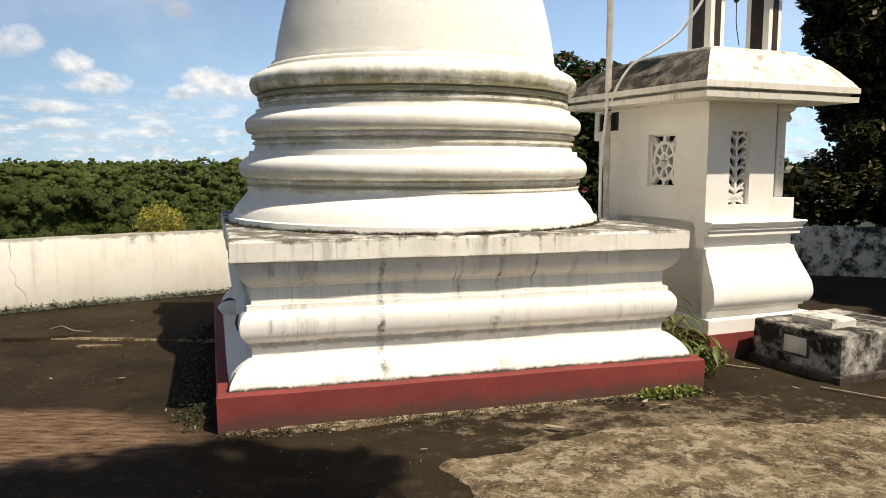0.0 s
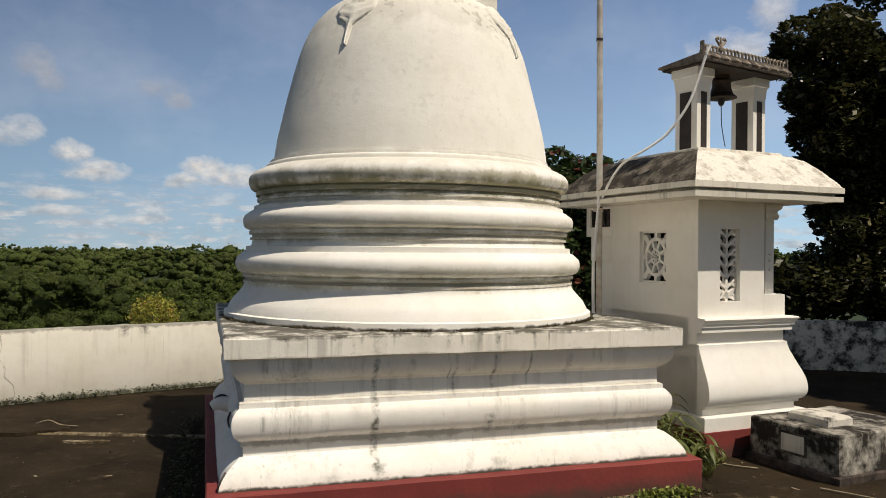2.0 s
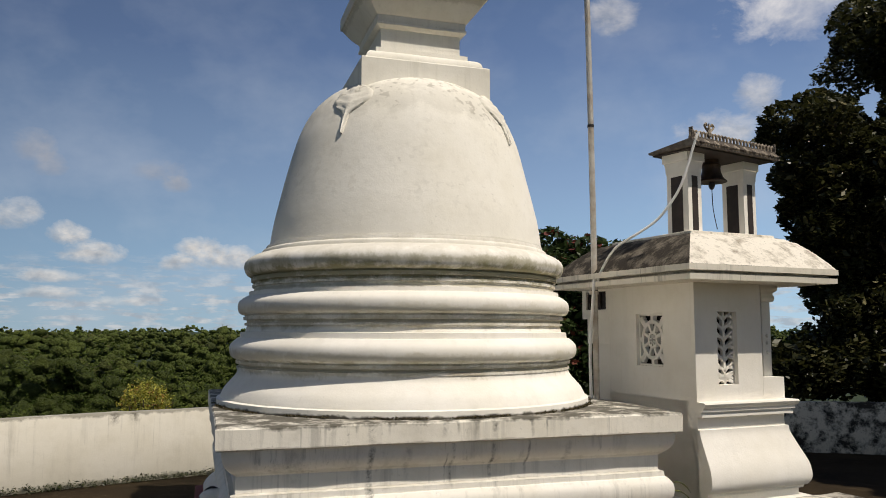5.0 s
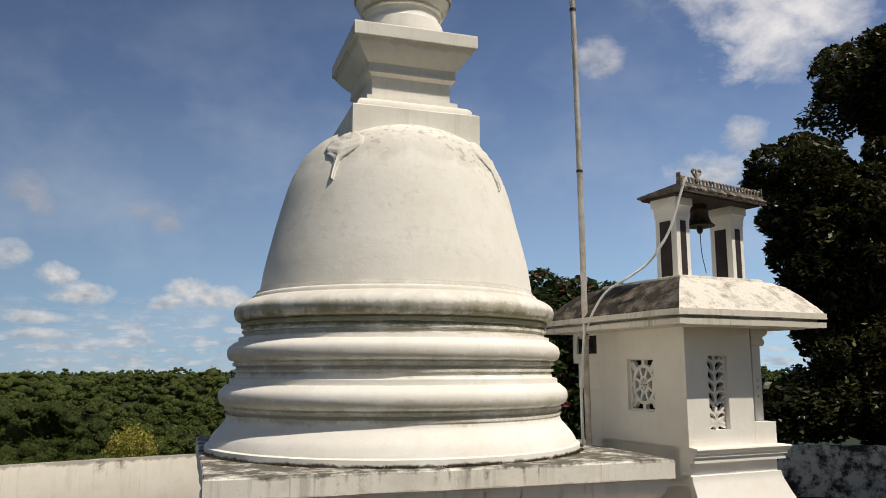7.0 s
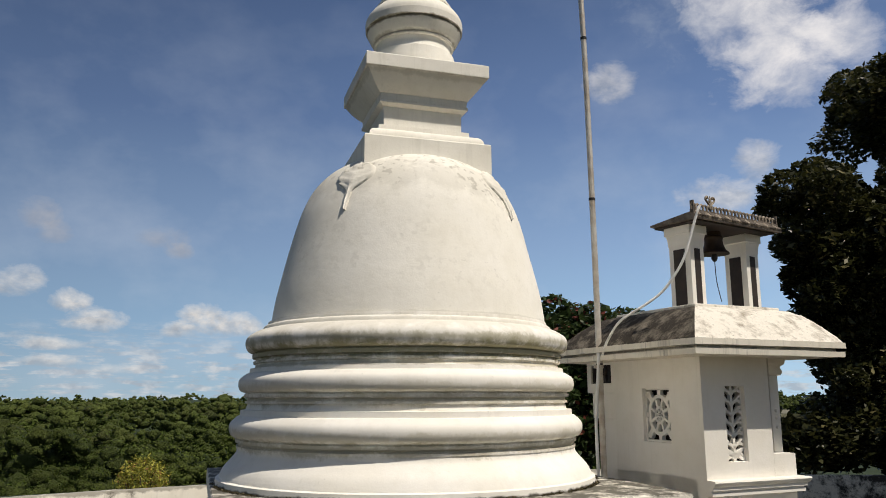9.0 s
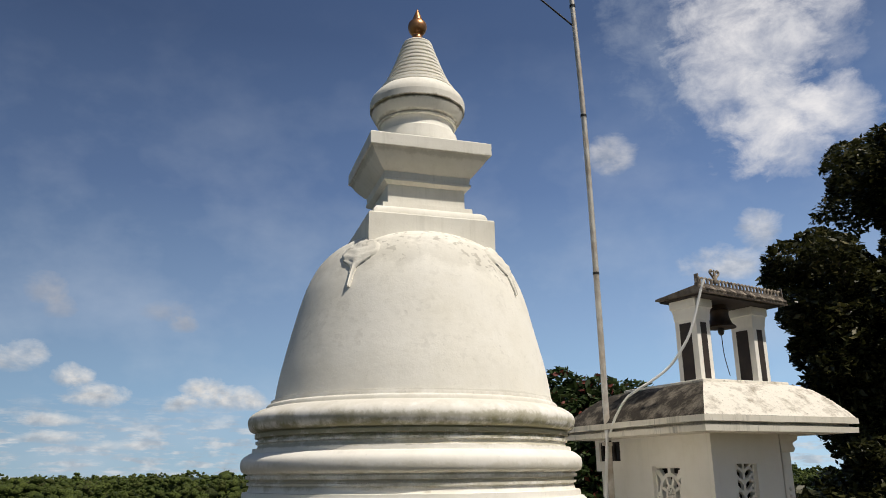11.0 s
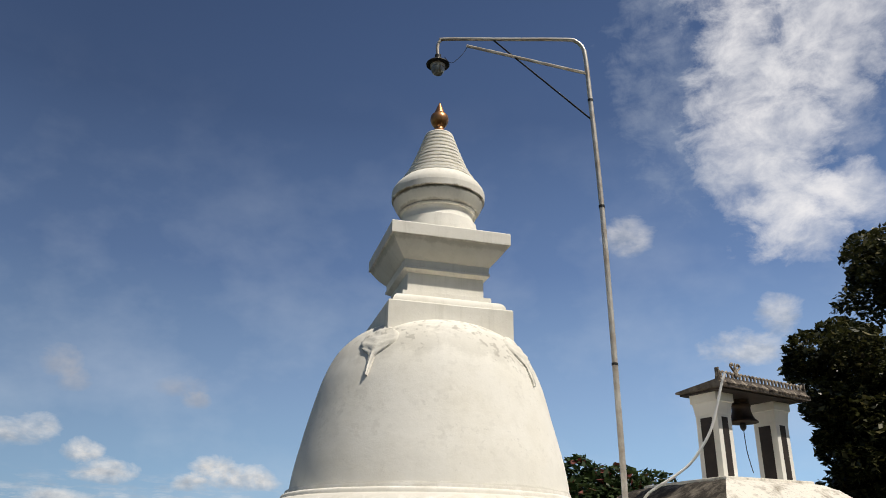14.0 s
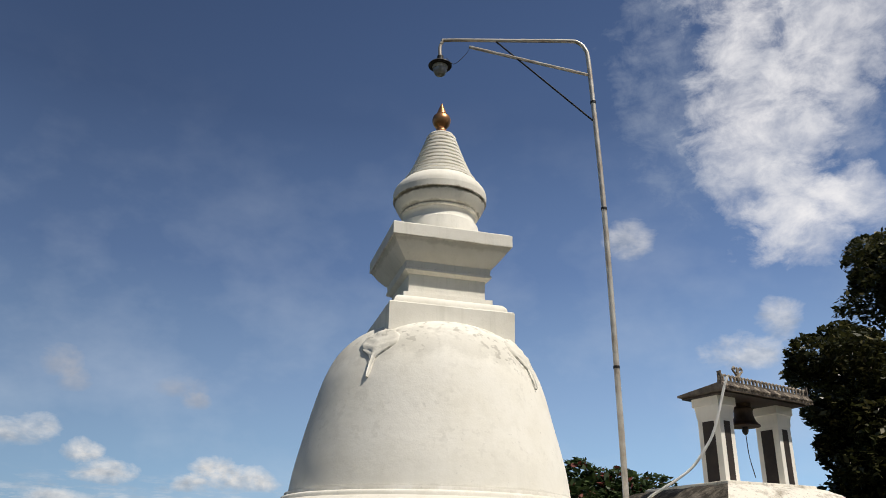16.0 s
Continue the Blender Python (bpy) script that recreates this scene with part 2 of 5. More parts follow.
def leafy(name, dark, light, warm=None, gloss=0.45, through=0.25, mass=0.0):
    """Leaves that differ one by one and, with mass (a scale), from crown to crown."""
    m = Mat(name, gloss)
    rnd = m.t.nodes.new("ShaderNodeNewGeometry").outputs["Random Per Island"]
    pick = rnd
    if mass:
        pick = m.math("ADD", m.math("MULTIPLY", rnd, 0.35), m.step(m.noise(mass, 4, 0.6), 0.36, 0.66, 0, 0.65))
    c = m.mix(pick, dark, light)
    if warm:
        c = m.mix(m.step(rnd, 0.90, 0.93, 0, 0.4 if mass else 1.0), c, warm)
    m.colour(c)
    tr = m.node("ShaderNodeBsdfTranslucent")
    link(m.t, c, tr.inputs[0])
    mix = m.node("ShaderNodeMixShader", Fac=through)
    link(m.t, m.b.outputs[0], mix.inputs[1])
    link(m.t, tr.outputs[0], mix.inputs[2])
    link(m.t, mix.outputs[0], m.t.nodes["Material Output"].inputs[0])
    return m.m


LITTER = leafy("dry leaf litter", (0.05, 0.035, 0.018), (0.20, 0.15, 0.085), (0.32, 0.28, 0.20))
LEAF_DARK = leafy("dark glossy leaves", (0.014, 0.018, 0.006), (0.070, 0.070, 0.022), (0.17, 0.15, 0.065), 0.36)
LEAF_FLOWER = leafy("deep green leaves and red blossom", (0.022, 0.040, 0.012), (0.075, 0.11, 0.035), (0.22, 0.06, 0.045))
LEAF_FOREST = leafy("forest canopy leaves", (0.030, 0.052, 0.010), (0.130, 0.165, 0.038), (0.16, 0.18, 0.06), 0.9, 0.35, 0.11)
LEAF_FOREST.node_tree.nodes["Principled BSDF"].inputs["Specular IOR Level"].default_value = 0.08


def canopy_paint():
    """Foliage masses: leaf-sized mottling over crown-sized shifts of green."""
    m = Mat("forest canopy", 0.8)
    m.b.inputs["Specular IOR Level"].default_value = 0.15
    big = m.step(m.noise(0.07, 4, 0.6), 0.34, 0.66)
    c = m.mix(big, (0.026, 0.044, 0.010), (0.125, 0.155, 0.036))
    c = m.mix(m.step(m.noise(0.021, 3, 0.5), 0.52, 0.66, 0, 0.6), c, (0.095, 0.085, 0.034))
    rnd = m.t.nodes.new("ShaderNodeNewGeometry").outputs["Random Per Island"]
    c = m.mix(m.math("MULTIPLY", rnd, 0.5), c, (0.095, 0.115, 0.026))
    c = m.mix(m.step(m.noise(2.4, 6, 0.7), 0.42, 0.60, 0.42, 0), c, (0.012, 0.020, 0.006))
    m.colour(c)
    return m.bump(m.noise(2.0, 7, 0.75), 1.0, 0.8).m


CANOPY = canopy_paint()
LEAF_YELLOW = leafy("yellow-green croton leaves", (0.20, 0.21, 0.03), (0.50, 0.46, 0.08), (0.30, 0.14, 0.04))
LEAF_GRASS = leafy("strap leaves", (0.06, 0.085, 0.02), (0.26, 0.26, 0.08), (0.40, 0.34, 0.14))
MOSS = leafy("moss and grit", (0.026, 0.024, 0.012), (0.10, 0.080, 0.038), (0.26, 0.21, 0.13), 0.9)
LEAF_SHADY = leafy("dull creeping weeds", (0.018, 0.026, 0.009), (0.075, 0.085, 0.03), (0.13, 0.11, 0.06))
LEAF_WEED = leafy("weeds", (0.07, 0.11, 0.02), (0.30, 0.32, 0.075))


def bark():
    m = Mat("grey-brown bark", 0.95)
    m.colour(m.mix(m.noise(1.0, 8, 0.7, m.scaled(14, 14, 3)), (0.05, 0.04, 0.03), (0.15, 0.12, 0.09)))
    return m.bump(m.noise(1.0, 8, 0.7, m.scaled(14, 14, 3)), 0.7, 0.03).m


BARK = bark()


def metal(name, a, b, rough, metallic):
    m = Mat(name, rough, metallic)
    m.colour(m.mix(m.step(m.noise(7, 6), 0.4, 0.66), a, b))
    return m.bump(m.noise(40, 4), 0.1, 0.004).m


STEEL = metal("galvanised steel tube", (0.66, 0.62, 0.55), (0.46, 0.38, 0.30), 0.38, 0.35)
COPPER = metal("gilded copper", (0.50, 0.25, 0.11), (0.30, 0.14, 0.07), 0.38, 0.9)
BRONZE = metal("old dark bronze", (0.10, 0.065, 0.045), (0.05, 0.036, 0.028), 0.5, 0.7)
BLACK = metal("black enamel", (0.02, 0.02, 0.02), (0.035, 0.03, 0.028), 0.5, 0.0)
CABLE = metal("white plastic sheath", (0.86, 0.85, 0.82), (0.74, 0.73, 0.70), 0.5, 0.0)
PANEL_DARK = metal("dark brown inset panel and shade fill", (0.028, 0.022, 0.02), (0.05, 0.036, 0.03), 0.6, 0.0)
TERRACOTTA = mouldy("pale weathered terracotta", (0.40, 0.34, 0.27), (0.12, 0.095, 0.075), 0.42, 0.66, 14)
TILE_BROWN = mouldy("weathered clay tile", (0.20, 0.17, 0.14), (0.05, 0.04, 0.035), 0.4, 0.65, 8)
glass = Mat("frosted lamp glass", 0.15)
glass.colour((0.75, 0.75, 0.72))
glass.b.inputs["Transmission Weight"].default_value = 0.6
LAMP_GLASS = glass.m


def finish(bm, name, material, smooth=None):
    me = bpy.data.meshes.new(name)
    bmesh.ops.recalc_face_normals(bm, faces=bm.faces)
    bm.to_mesh(me)
    bm.free()
    me.materials.append(material)
    if smooth is not None:
        me.polygons.foreach_set("use_smooth", [True] * len(me.polygons))
        me.set_sharp_from_angle(angle=radians(smooth))
    return me


def part(name, bm, material, parent, label="", smooth=35, place=None):
    ob = new(name, finish(bm, name, material, smooth))
    ob.parent = parent
    if place is not None:
        ob.matrix_basis = place
    return tagged(ob, label)


def thing(name, label, category, at=None, group="", kind=""):
    ob = new(name)
    ob.empty_display_size = 0.1
    if at is not None:
        ob.matrix_basis = at
    return tagged(ob, label, category, group, kind)


def single(name, bm, material, label, category, at=None, kind="", smooth=35):
    ob = new(name, finish(bm, name, material, smooth))
    if at is not None:
        ob.matrix_basis = at
    return tagged(ob, label, category, "", kind)


def box(bm, x0, x1, y0, y1, z0, z1, bevel=0.0):
    made = bmesh.ops.create_cube(bm, size=1)["verts"]
    for v in made:
        v.co = (x0 if v.co.x < 0 else x1, y0 if v.co.y < 0 else y1, z0 if v.co.z < 0 else z1)
    if bevel:
        edges = {e for v in made for e in v.link_edges}
        bmesh.ops.bevel(bm, geom=list(edges), offset=bevel, segments=2, affect="EDGES", profile=0.5)
    return bm


def boxed(*a, bevel=0.0):
    return box(bmesh.new(), *a, bevel=bevel)


def rings(bm, loops, close_top=True, close_bottom=True):
    """Skin between closed loops of points."""
    rows = [[bm.verts.new(p) for p in loop] for loop in loops]
    n = len(rows[0])
    for a, b in zip(rows, rows[1:]):
        for k in range(n):
            bm.faces.new((a[k], a[(k + 1) % n], b[(k + 1) % n], b[k]))
    if close_bottom:
        bm.faces.new(rows[0][::-1])
    if close_top:
        bm.faces.new(rows[-1])
    return bm


def spun(profile, n=96, wobble=0.0):
    """A turned form from (radius, height) rows."""
    loops = []
    for r, z in profile:
        loop = []
        for k in range(n):
            a = 2 * math.pi * k / n
            q = r * (1 + wobble * noise.noise((3 * math.cos(a), 3 * math.sin(a), z * 2.5)))
            loop.append((q * math.cos(a), q * math.sin(a), z))
        loops.append(loop)
    return rings(bmesh.new(), loops)


def squared(profile, x0=0.0, x1=0.0, y0=0.0, y1=0.0, n=1, wear=0.0):
    """A moulded block: (outward, height) rows run round a rectangle; n points a side, corners and edges a little uneven."""
    loops = []
    for h, z in profile:
        a = [(x0 - h, y0 - h), (x1 + h, y0 - h), (x1 + h, y1 + h), (x0 - h, y1 + h)]
        loop = []
        for k in range(4):
            p, q = a[k], a[(k + 1) % 4]
            for s in range(n):
                x, y = p[0] + (q[0] - p[0]) * s / n, p[1] + (q[1] - p[1]) * s / n
                dz = wear * noise.noise((x * 2.3, y * 2.3, z * 9))
                dh = 1 + wear * 0.8 * noise.noise((x * 3 + 7, y * 3, z * 6))
                loop.append((x * dh, y * dh, z + dz))
        loops.append(loop)
    return rings(bmesh.new(), loops)


def smooth_rows(rows, steps=4):
    """Rows of a profile rounded by a spline; a row marked with a third value stays a sharp edge."""
    out, run = [], []
    for row in rows:
        run.append(row[:2])
        if len(row) > 2:
            out += bend(run, steps)
            run = [row[:2]]
    return out + bend(run, steps)


def bend(p, steps):
    if len(p) < 3:
        return list(p)
    out = []
    for k in range(len(p) - 1):
        a, b, c, d = p[max(k - 1, 0)], p[k], p[k + 1], p[min(k + 2, len(p) - 1)]
        for s in range(steps):
            t = s / steps
            out.append(tuple(0.5 * (2 * b[i] + (c[i] - a[i]) * t + (2 * a[i] - 5 * b[i] + 4 * c[i] - d[i]) * t * t + (3 * b[i] - a[i] - 3 * c[i] + d[i]) * t**3) for i in range(len(b))))
    return out + [p[-1]]


def tube(points, radius, sides=10, steps=6):
    pts = [Vector(p) for p in (bend([tuple(p) for p in points], steps) if steps > 1 else points)]
    radii = radius if isinstance(radius, (list, tuple)) else [radius] * 2
    loops, up = [], Vector((0.31, 0.17, 0.93))
    for k, p in enumerate(pts):
        d = (pts[min(k + 1, len(pts) - 1)] - pts[max(k - 1, 0)]).normalized()
        u = d.cross(up)
        if u.length < 0.2:
            u = d.cross(Vector((1, 0, 0)))
        u.normalize()
        v = d.cross(u)
        f = k / (len(pts) - 1) * (len(radii) - 1)
        i = min(int(f), len(radii) - 2)
        r = radii[i] + (radii[i + 1] - radii[i]) * (f - i)
        loops.append([p + r * (math.cos(2 * math.pi * s / sides) * u + math.sin(2 * math.pi * s / sides) * v) for s in range(sides)])
    return rings(bmesh.new(), loops)


def leaf_cloud(rng, centres, size, flat=0.5, long=1.7, normals=None):
    """Folded leaf blades, four corners each, at the given places."""
    n = len(centres)
    d = rng.normal(size=(n, 3))
    d[:, 2] = d[:, 2] * flat - 0.25
    d /= np.linalg.norm(d, axis=1)[:, None]
    e = np.cross(d, rng.normal(size=(n, 3)) * (0.6, 0.6, 0.2) + (0, 0, 0.8))
    e /= np.linalg.norm(e, axis=1)[:, None] + 1e-9
    u = np.cross(d, e)
    s = (size * rng.uniform(0.65, 1.3, n))[:, None]
    a, b = centres - d * s * long / 2, centres + d * s * long / 2
    m = centres + u * s * 0.12
    return np.stack([a, m + e * s * 0.42, b, m - e * s * 0.42], 1)


def leaf_mesh(name, quads, material):
    quads = np.concatenate(quads)
    me = bpy.data.meshes.new(name)
    n = len(quads)
    me.vertices.add(4 * n)
    me.vertices.foreach_set("co", quads.astype(np.float32).ravel())
    me.loops.add(4 * n)
    me.loops.foreach_set("vertex_index", np.arange(4 * n, dtype=np.int32))
    me.polygons.add(n)
    me.polygons.foreach_set("loop_start", np.arange(0, 4 * n, 4, dtype=np.int32))
    me.update(calc_edges=True)
    me.materials.append(material)
    return me


def clump_points(rng, centres, radii, per, shell=0.55):
    """Leaf places in and on uneven clumps."""
    out = []
    for c, r in zip(centres, radii):
        v = rng.normal(size=(per, 3))
        v /= np.linalg.norm(v, axis=1)[:, None]
        out.append(np.asarray(c) + v * (r * (shell + (1 - shell) * rng.random((per, 1)) ** 0.6)) * (1, 1, 0.8))
    return np.concatenate(out)


def crown_clumps(rng, centre, radius, count, size, drop=0.0):
    """Clump centres spread over an uneven crown."""
    v = rng.normal(size=(count, 3))
    v /= np.linalg.norm(v, axis=1)[:, None]
    v[:, 2] = np.where(v[:, 2] < -0.5, v[:, 2] * 0.5, v[:, 2])
    c = np.asarray(centre) + v * np.asarray(radius) * rng.uniform(0.45, 1.0, (count, 1))
    return c, size * rng.uniform(0.6, 1.25, count)


def tree(name, label, rng, foot, crown, radius, clumps, clump_size, leaves, leaf_size, material, limbs=9, trunk=0.22):
    root = thing(name, label, "tree", pose(*foot))
    f, c = np.array(foot, float), np.array(crown, float) - np.array(foot, float)
    part("trunk", tube([(0, 0, -0.2), (0.08, 0.05, c[2] * 0.3), (c[0] * 0.5, c[1] * 0.5, c[2] * 0.65), tuple(c)], [trunk, trunk * 0.8, trunk * 0.55, trunk * 0.25], 12), BARK, root)
    cc, rr = crown_clumps(rng, c, radius, clumps, clump_size)
    for k in range(limbs):
        end = cc[k * max(1, clumps // limbs)]
        start = c * rng.uniform(0.35, 0.8) * (0.7, 0.7, 1)
        mid = (start + end) / 2 + (0, 0, 0.15)
        part("limb", tube([tuple(start), tuple(mid), tuple(end)], [trunk * 0.4, trunk * 0.12], 7, 4), BARK, root)
    pts = clump_points(rng, cc, rr, leaves)
    ob = new("crown", leaf_mesh("crown", [leaf_cloud(rng, pts, leaf_size)], material))
    ob.parent = root
    return root

# ---------------------------------------------------------------- ground and distance


def terrace_edge(x):
    """The line of the parapet along the terrace's far side."""
    return 11.25 - 0.047 * (x - 3.6) ** 2 if x < 3.6 else 11.25 - 0.055 * (x - 3.6) ** 2


def land(x, y):
    """Height of the land: a level terrace, a slope below it, and rolling hills out to the skyline."""
    r = math.hypot(x, y - 2)
    if r < 13:
        return 0.0
    dip = float(np.interp(r, (40, 60, 150, 400, 1000, 2000, 3500), (0.045, 0.040, 0.021, 0.0090, 0.0040, 0.0014, 0.0004)))
    tall = float(np.interp(r, (40, 100, 300, 1000, 3000), (7.0, 8.0, 9.0, 12.0, 15.0)))
    roll = noise.noise((x / 110, y / 110, 3.1)) * 0.5 + noise.noise((x / 420, y / 420, 8.0))
    far = 1.4 - r * dip - tall + roll * min(r, 2600) * 0.0100 * min(1.0, r / 1000)
    t = min(1.0, (r - 13) / 40)
    return far * t * t * (3 - 2 * t)


def build_ground():
    me = bpy.data.meshes.new("ground")
    radii = [0, 1, 2, 3, 4, 5, 6, 7, 8, 9, 10, 11, 12, 13] + [13 * 1.095 ** k for k in range(1, 62)]
    n, verts, faces = 120, [(0.0, 2.0, 0.0)], []
    for r in radii[1:]:
        for k in range(n):
            a = 2 * math.pi * k / n
            x, y = r * math.sin(a), 2 + r * math.cos(a)
            verts.append((x, y, land(x, y) + (0.004 * noise.noise((x, y, 0)) if r < 13 else 0)))
    faces += [(0, 1 + k, 1 + (k + 1) % n) for k in range(n)]
    for i in range(len(radii) - 2):
        a, b = 1 + i * n, 1 + (i + 1) * n
        faces += [(a + k, b + k, b + (k + 1) % n, a + (k + 1) % n) for k in range(n)]
    me.from_pydata(verts, [], faces)
    me.polygons.foreach_set("use_smooth", [True] * len(faces))
    me.materials.append(ASPHALT)
    soil = Mat("forest floor", 0.95)
    soil.colour(soil.mix(soil.noise(0.05, 6), (0.012, 0.022, 0.007), (0.035, 0.05, 0.016)))
    me.materials.append(soil.m)
    me.polygons.foreach_set("material_index", [0 if math.hypot(*(Vector(p.center) - Vector((0, 2, p.center[2]))).xy) < 13.2 else 1 for p in me.polygons])
    return tagged(new("ground", me), "dark weathered asphalt terrace running out into wooded hills", "ground", kind="structure")


build_ground()


def build_forest():
    """Tree crowns as heaps of uneven leaf clumps, finer where they stand nearer, with loose leaves round the nearest."""
    rng = np.random.default_rng(5)
    shapes = []
    for fine in (1, 2):
        bm = bmesh.new()
        bmesh.ops.create_icosphere(bm, subdivisions=fine, radius=1)
        bm.verts.ensure_lookup_table()
        shapes.append((np.array([v.co for v in bm.verts]), np.array([[v.index for v in f.verts] for f in bm.faces])))
        bm.free()
    verts, faces, loose, count = [], [], [], 0

    def stand(trees, r0, r1, a0, a1, crown, clumps, fine, leaves, leaf):
        nonlocal count
        base, tris = shapes[fine]
        for _ in range(trees):
            r = math.sqrt(rng.uniform(r0 * r0, r1 * r1))
            a = radians(rng.uniform(a0, a1))
            x, y = r * math.sin(a), r * math.cos(a)
            size = crown * rng.uniform(0.55, 1.25) * (1.35 if rng.random() < 0.06 else 1.0)
            h = land(x, y) + size * (rng.uniform(0.1, 0.45) - (0.12 if r < 240 else 0.0))
            cc, rr = crown_clumps(rng, (x, y, h), (size * 0.42, size * 0.42, size * 0.40), clumps, size * 0.62 / clumps ** 0.40)
            for c, q in zip(cc, rr):
                bump = 1 + rng.normal(size=(len(base), 1)) * (0.20 if fine else 0.28)
                verts.append(c + base * bump * q * ((0.62, 0.62, 0.48) if r < 260 else (0.74, 0.74, 0.50)))
                faces.append(tris + count)
                count += len(base)
            loose.append(leaf_cloud(rng, clump_points(rng, cc, rr * (1.05 if r < 260 else 0.92), leaves // clumps, 0.45), leaf * 0.92, 0.6, 1.4))

    stand(30, 48, 75, -38, -21, 8.0, 80, 1, 7200, 0.15)
    stand(60, 58, 100, -26, 8, 6.5, 44, 1, 3600, 0.17)
    stand(170, 95, 230, -36, 14, 10.0, 40, 1, 1600, 0.36)
    stand(520, 220, 600, -35, 18, 13.0, 20, 0, 280, 0.75)
    stand(2000, 580, 1500, -35, 34, 14.0, 8, 0, 64, 1.6)
    stand(2400, 1500, 3300, -35, 36, 15.0, 5, 0, 30, 2.8)
    me = bpy.data.meshes.new("forest")
    v, f = np.concatenate(verts).astype(np.float32), np.concatenate(faces).astype(np.int32)
    me.vertices.add(len(v))
    me.vertices.foreach_set("co", v.ravel())
    me.loops.add(3 * len(f))
    me.loops.foreach_set("vertex_index", f.ravel())
    me.polygons.add(len(f))
    me.polygons.foreach_set("loop_start", np.arange(0, 3 * len(f), 3, dtype=np.int32))
    me.polygons.foreach_set("use_smooth", np.ones(len(f), dtype=bool))
    me.update(calc_edges=True)
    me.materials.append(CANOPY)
    forest = tagged(new("forest", me), "dense green tropical forest over rolling hills", "forest", kind="stuff")
    outer = new("outer_leaves", leaf_mesh("outer_leaves", loose, LEAF_FOREST))
    outer.parent = forest
    tagged(outer, kind="stuff")


build_forest()


def build_sky():
    """A far shell of sky with its clouds, in front of the walk only."""
    k = Mat("blue sky with clouds")
    m, t = k.m, k.t
    k.co = t.nodes.new("ShaderNodeTexCoord").outputs["Object"]
    x, y, z = k.xyz()
    az = k.math("MULTIPLY", k.math("ARCTAN2", x, y), 180 / math.pi)
    el = k.math("MULTIPLY", k.math("ARCSINE", k.math("DIVIDE", z, 4000.0)), 180 / math.pi)
    ramp = t.nodes.new("ShaderNodeValToRGB")
    stops = [(0.0, (0.37, 0.53, 0.65)), (0.10, (0.285, 0.45, 0.64)), (0.22, (0.215, 0.33, 0.52)), (0.40, (0.110, 0.182, 0.345)), (0.62, (0.058, 0.100, 0.208)), (1.0, (0.034, 0.061, 0.140))]
    while len(ramp.color_ramp.elements) < len(stops):
        ramp.color_ramp.elements.new(0.5)
    for e, (p, c) in zip(ramp.color_ramp.elements, stops):
        e.position, e.color = p, (*c, 1)
    link(t, k.step(el, 0, 50), ramp.inputs[0])
    col = ramp.outputs[0]
    # the sky is paler to the east
    pale = t.nodes.new("ShaderNodeVectorMath")
    pale.operation = "SCALE"
    link(t, col, pale.inputs[0])
    link(t, k.step(az, -30, 22, 0.84, 1.27), pale.inputs[3])
    col = pale.outputs[0]
    unit = t.nodes.new("ShaderNodeCombineXYZ")
    link(t, az, unit.inputs[0])
    link(t, k.math("MULTIPLY", el, 1.5), unit.inputs[1])
    uv = unit.outputs[0]
    billow = k.noise(0.32, 9, 0.64, uv, 0.25)
    fine = k.noise(0.8, 5, 0.55, uv)
    wisp = unit_wisp = t.nodes.new("ShaderNodeCombineXYZ")
    link(t, k.math("MULTIPLY", az, 0.42), wisp.inputs[0])
    link(t, k.math("MULTIPLY", el, 2.1), wisp.inputs[1])
    # thin streaks low over the hills
    low = k.math("MULTIPLY", k.step(k.noise(1.0, 7, 0.6, unit_wisp.outputs[0]), 0.47, 0.60, 0, 0.7), k.step(el, 5.5, 2.5))
    col = k.mix(low, col, k.mix(k.step(fine, 0.4, 0.6), (0.38, 0.42, 0.48), (0.66, 0.67, 0.68)))
    # wide faint veils
    veil = k.math("MULTIPLY", k.step(k.noise(0.10, 5, 0.55, uv), 0.46, 0.72, 0, 0.22), k.step(el, 34, 12))
    col = k.mix(veil, col, (0.62, 0.68, 0.76))

    slow = k.noise(0.17, 5, 0.55, uv, 0.4)

    def cloud(a, e, wa, we, dens, tone, shade, ragged=3.4, soft=1.1, grain=None, flat=1.5):
        """A soft-edged heap, flatter below (flat) than above."""
        nonlocal col
        da = k.math("DIVIDE", k.math("SUBTRACT", az, a), wa)
        de = k.math("DIVIDE", k.math("SUBTRACT", el, e), we)
        dd = k.math("MAXIMUM", de, k.math("MULTIPLY", de, -flat))
        r = k.math("ADD", k.math("MULTIPLY", da, da), k.math("MULTIPLY", dd, dd))
        d = k.math("ADD", k.math("SUBTRACT", 1.0, r), k.math("MULTIPLY", k.math("SUBTRACT", billow, 0.5), ragged))
        mask = k.step(d, 0.0, soft, 0, dens)
        lit = k.math("ADD", k.math("MULTIPLY", de, 0.22), k.math("MULTIPLY", da, 0.06))
        body = k.mix(k.step(k.math("ADD", lit, grain or fine), 0.30, 0.66), shade, tone)
        col = k.mix(mask, col, body)

    white, grey = (0.80, 0.77, 0.73), (0.40, 0.42, 0.45)
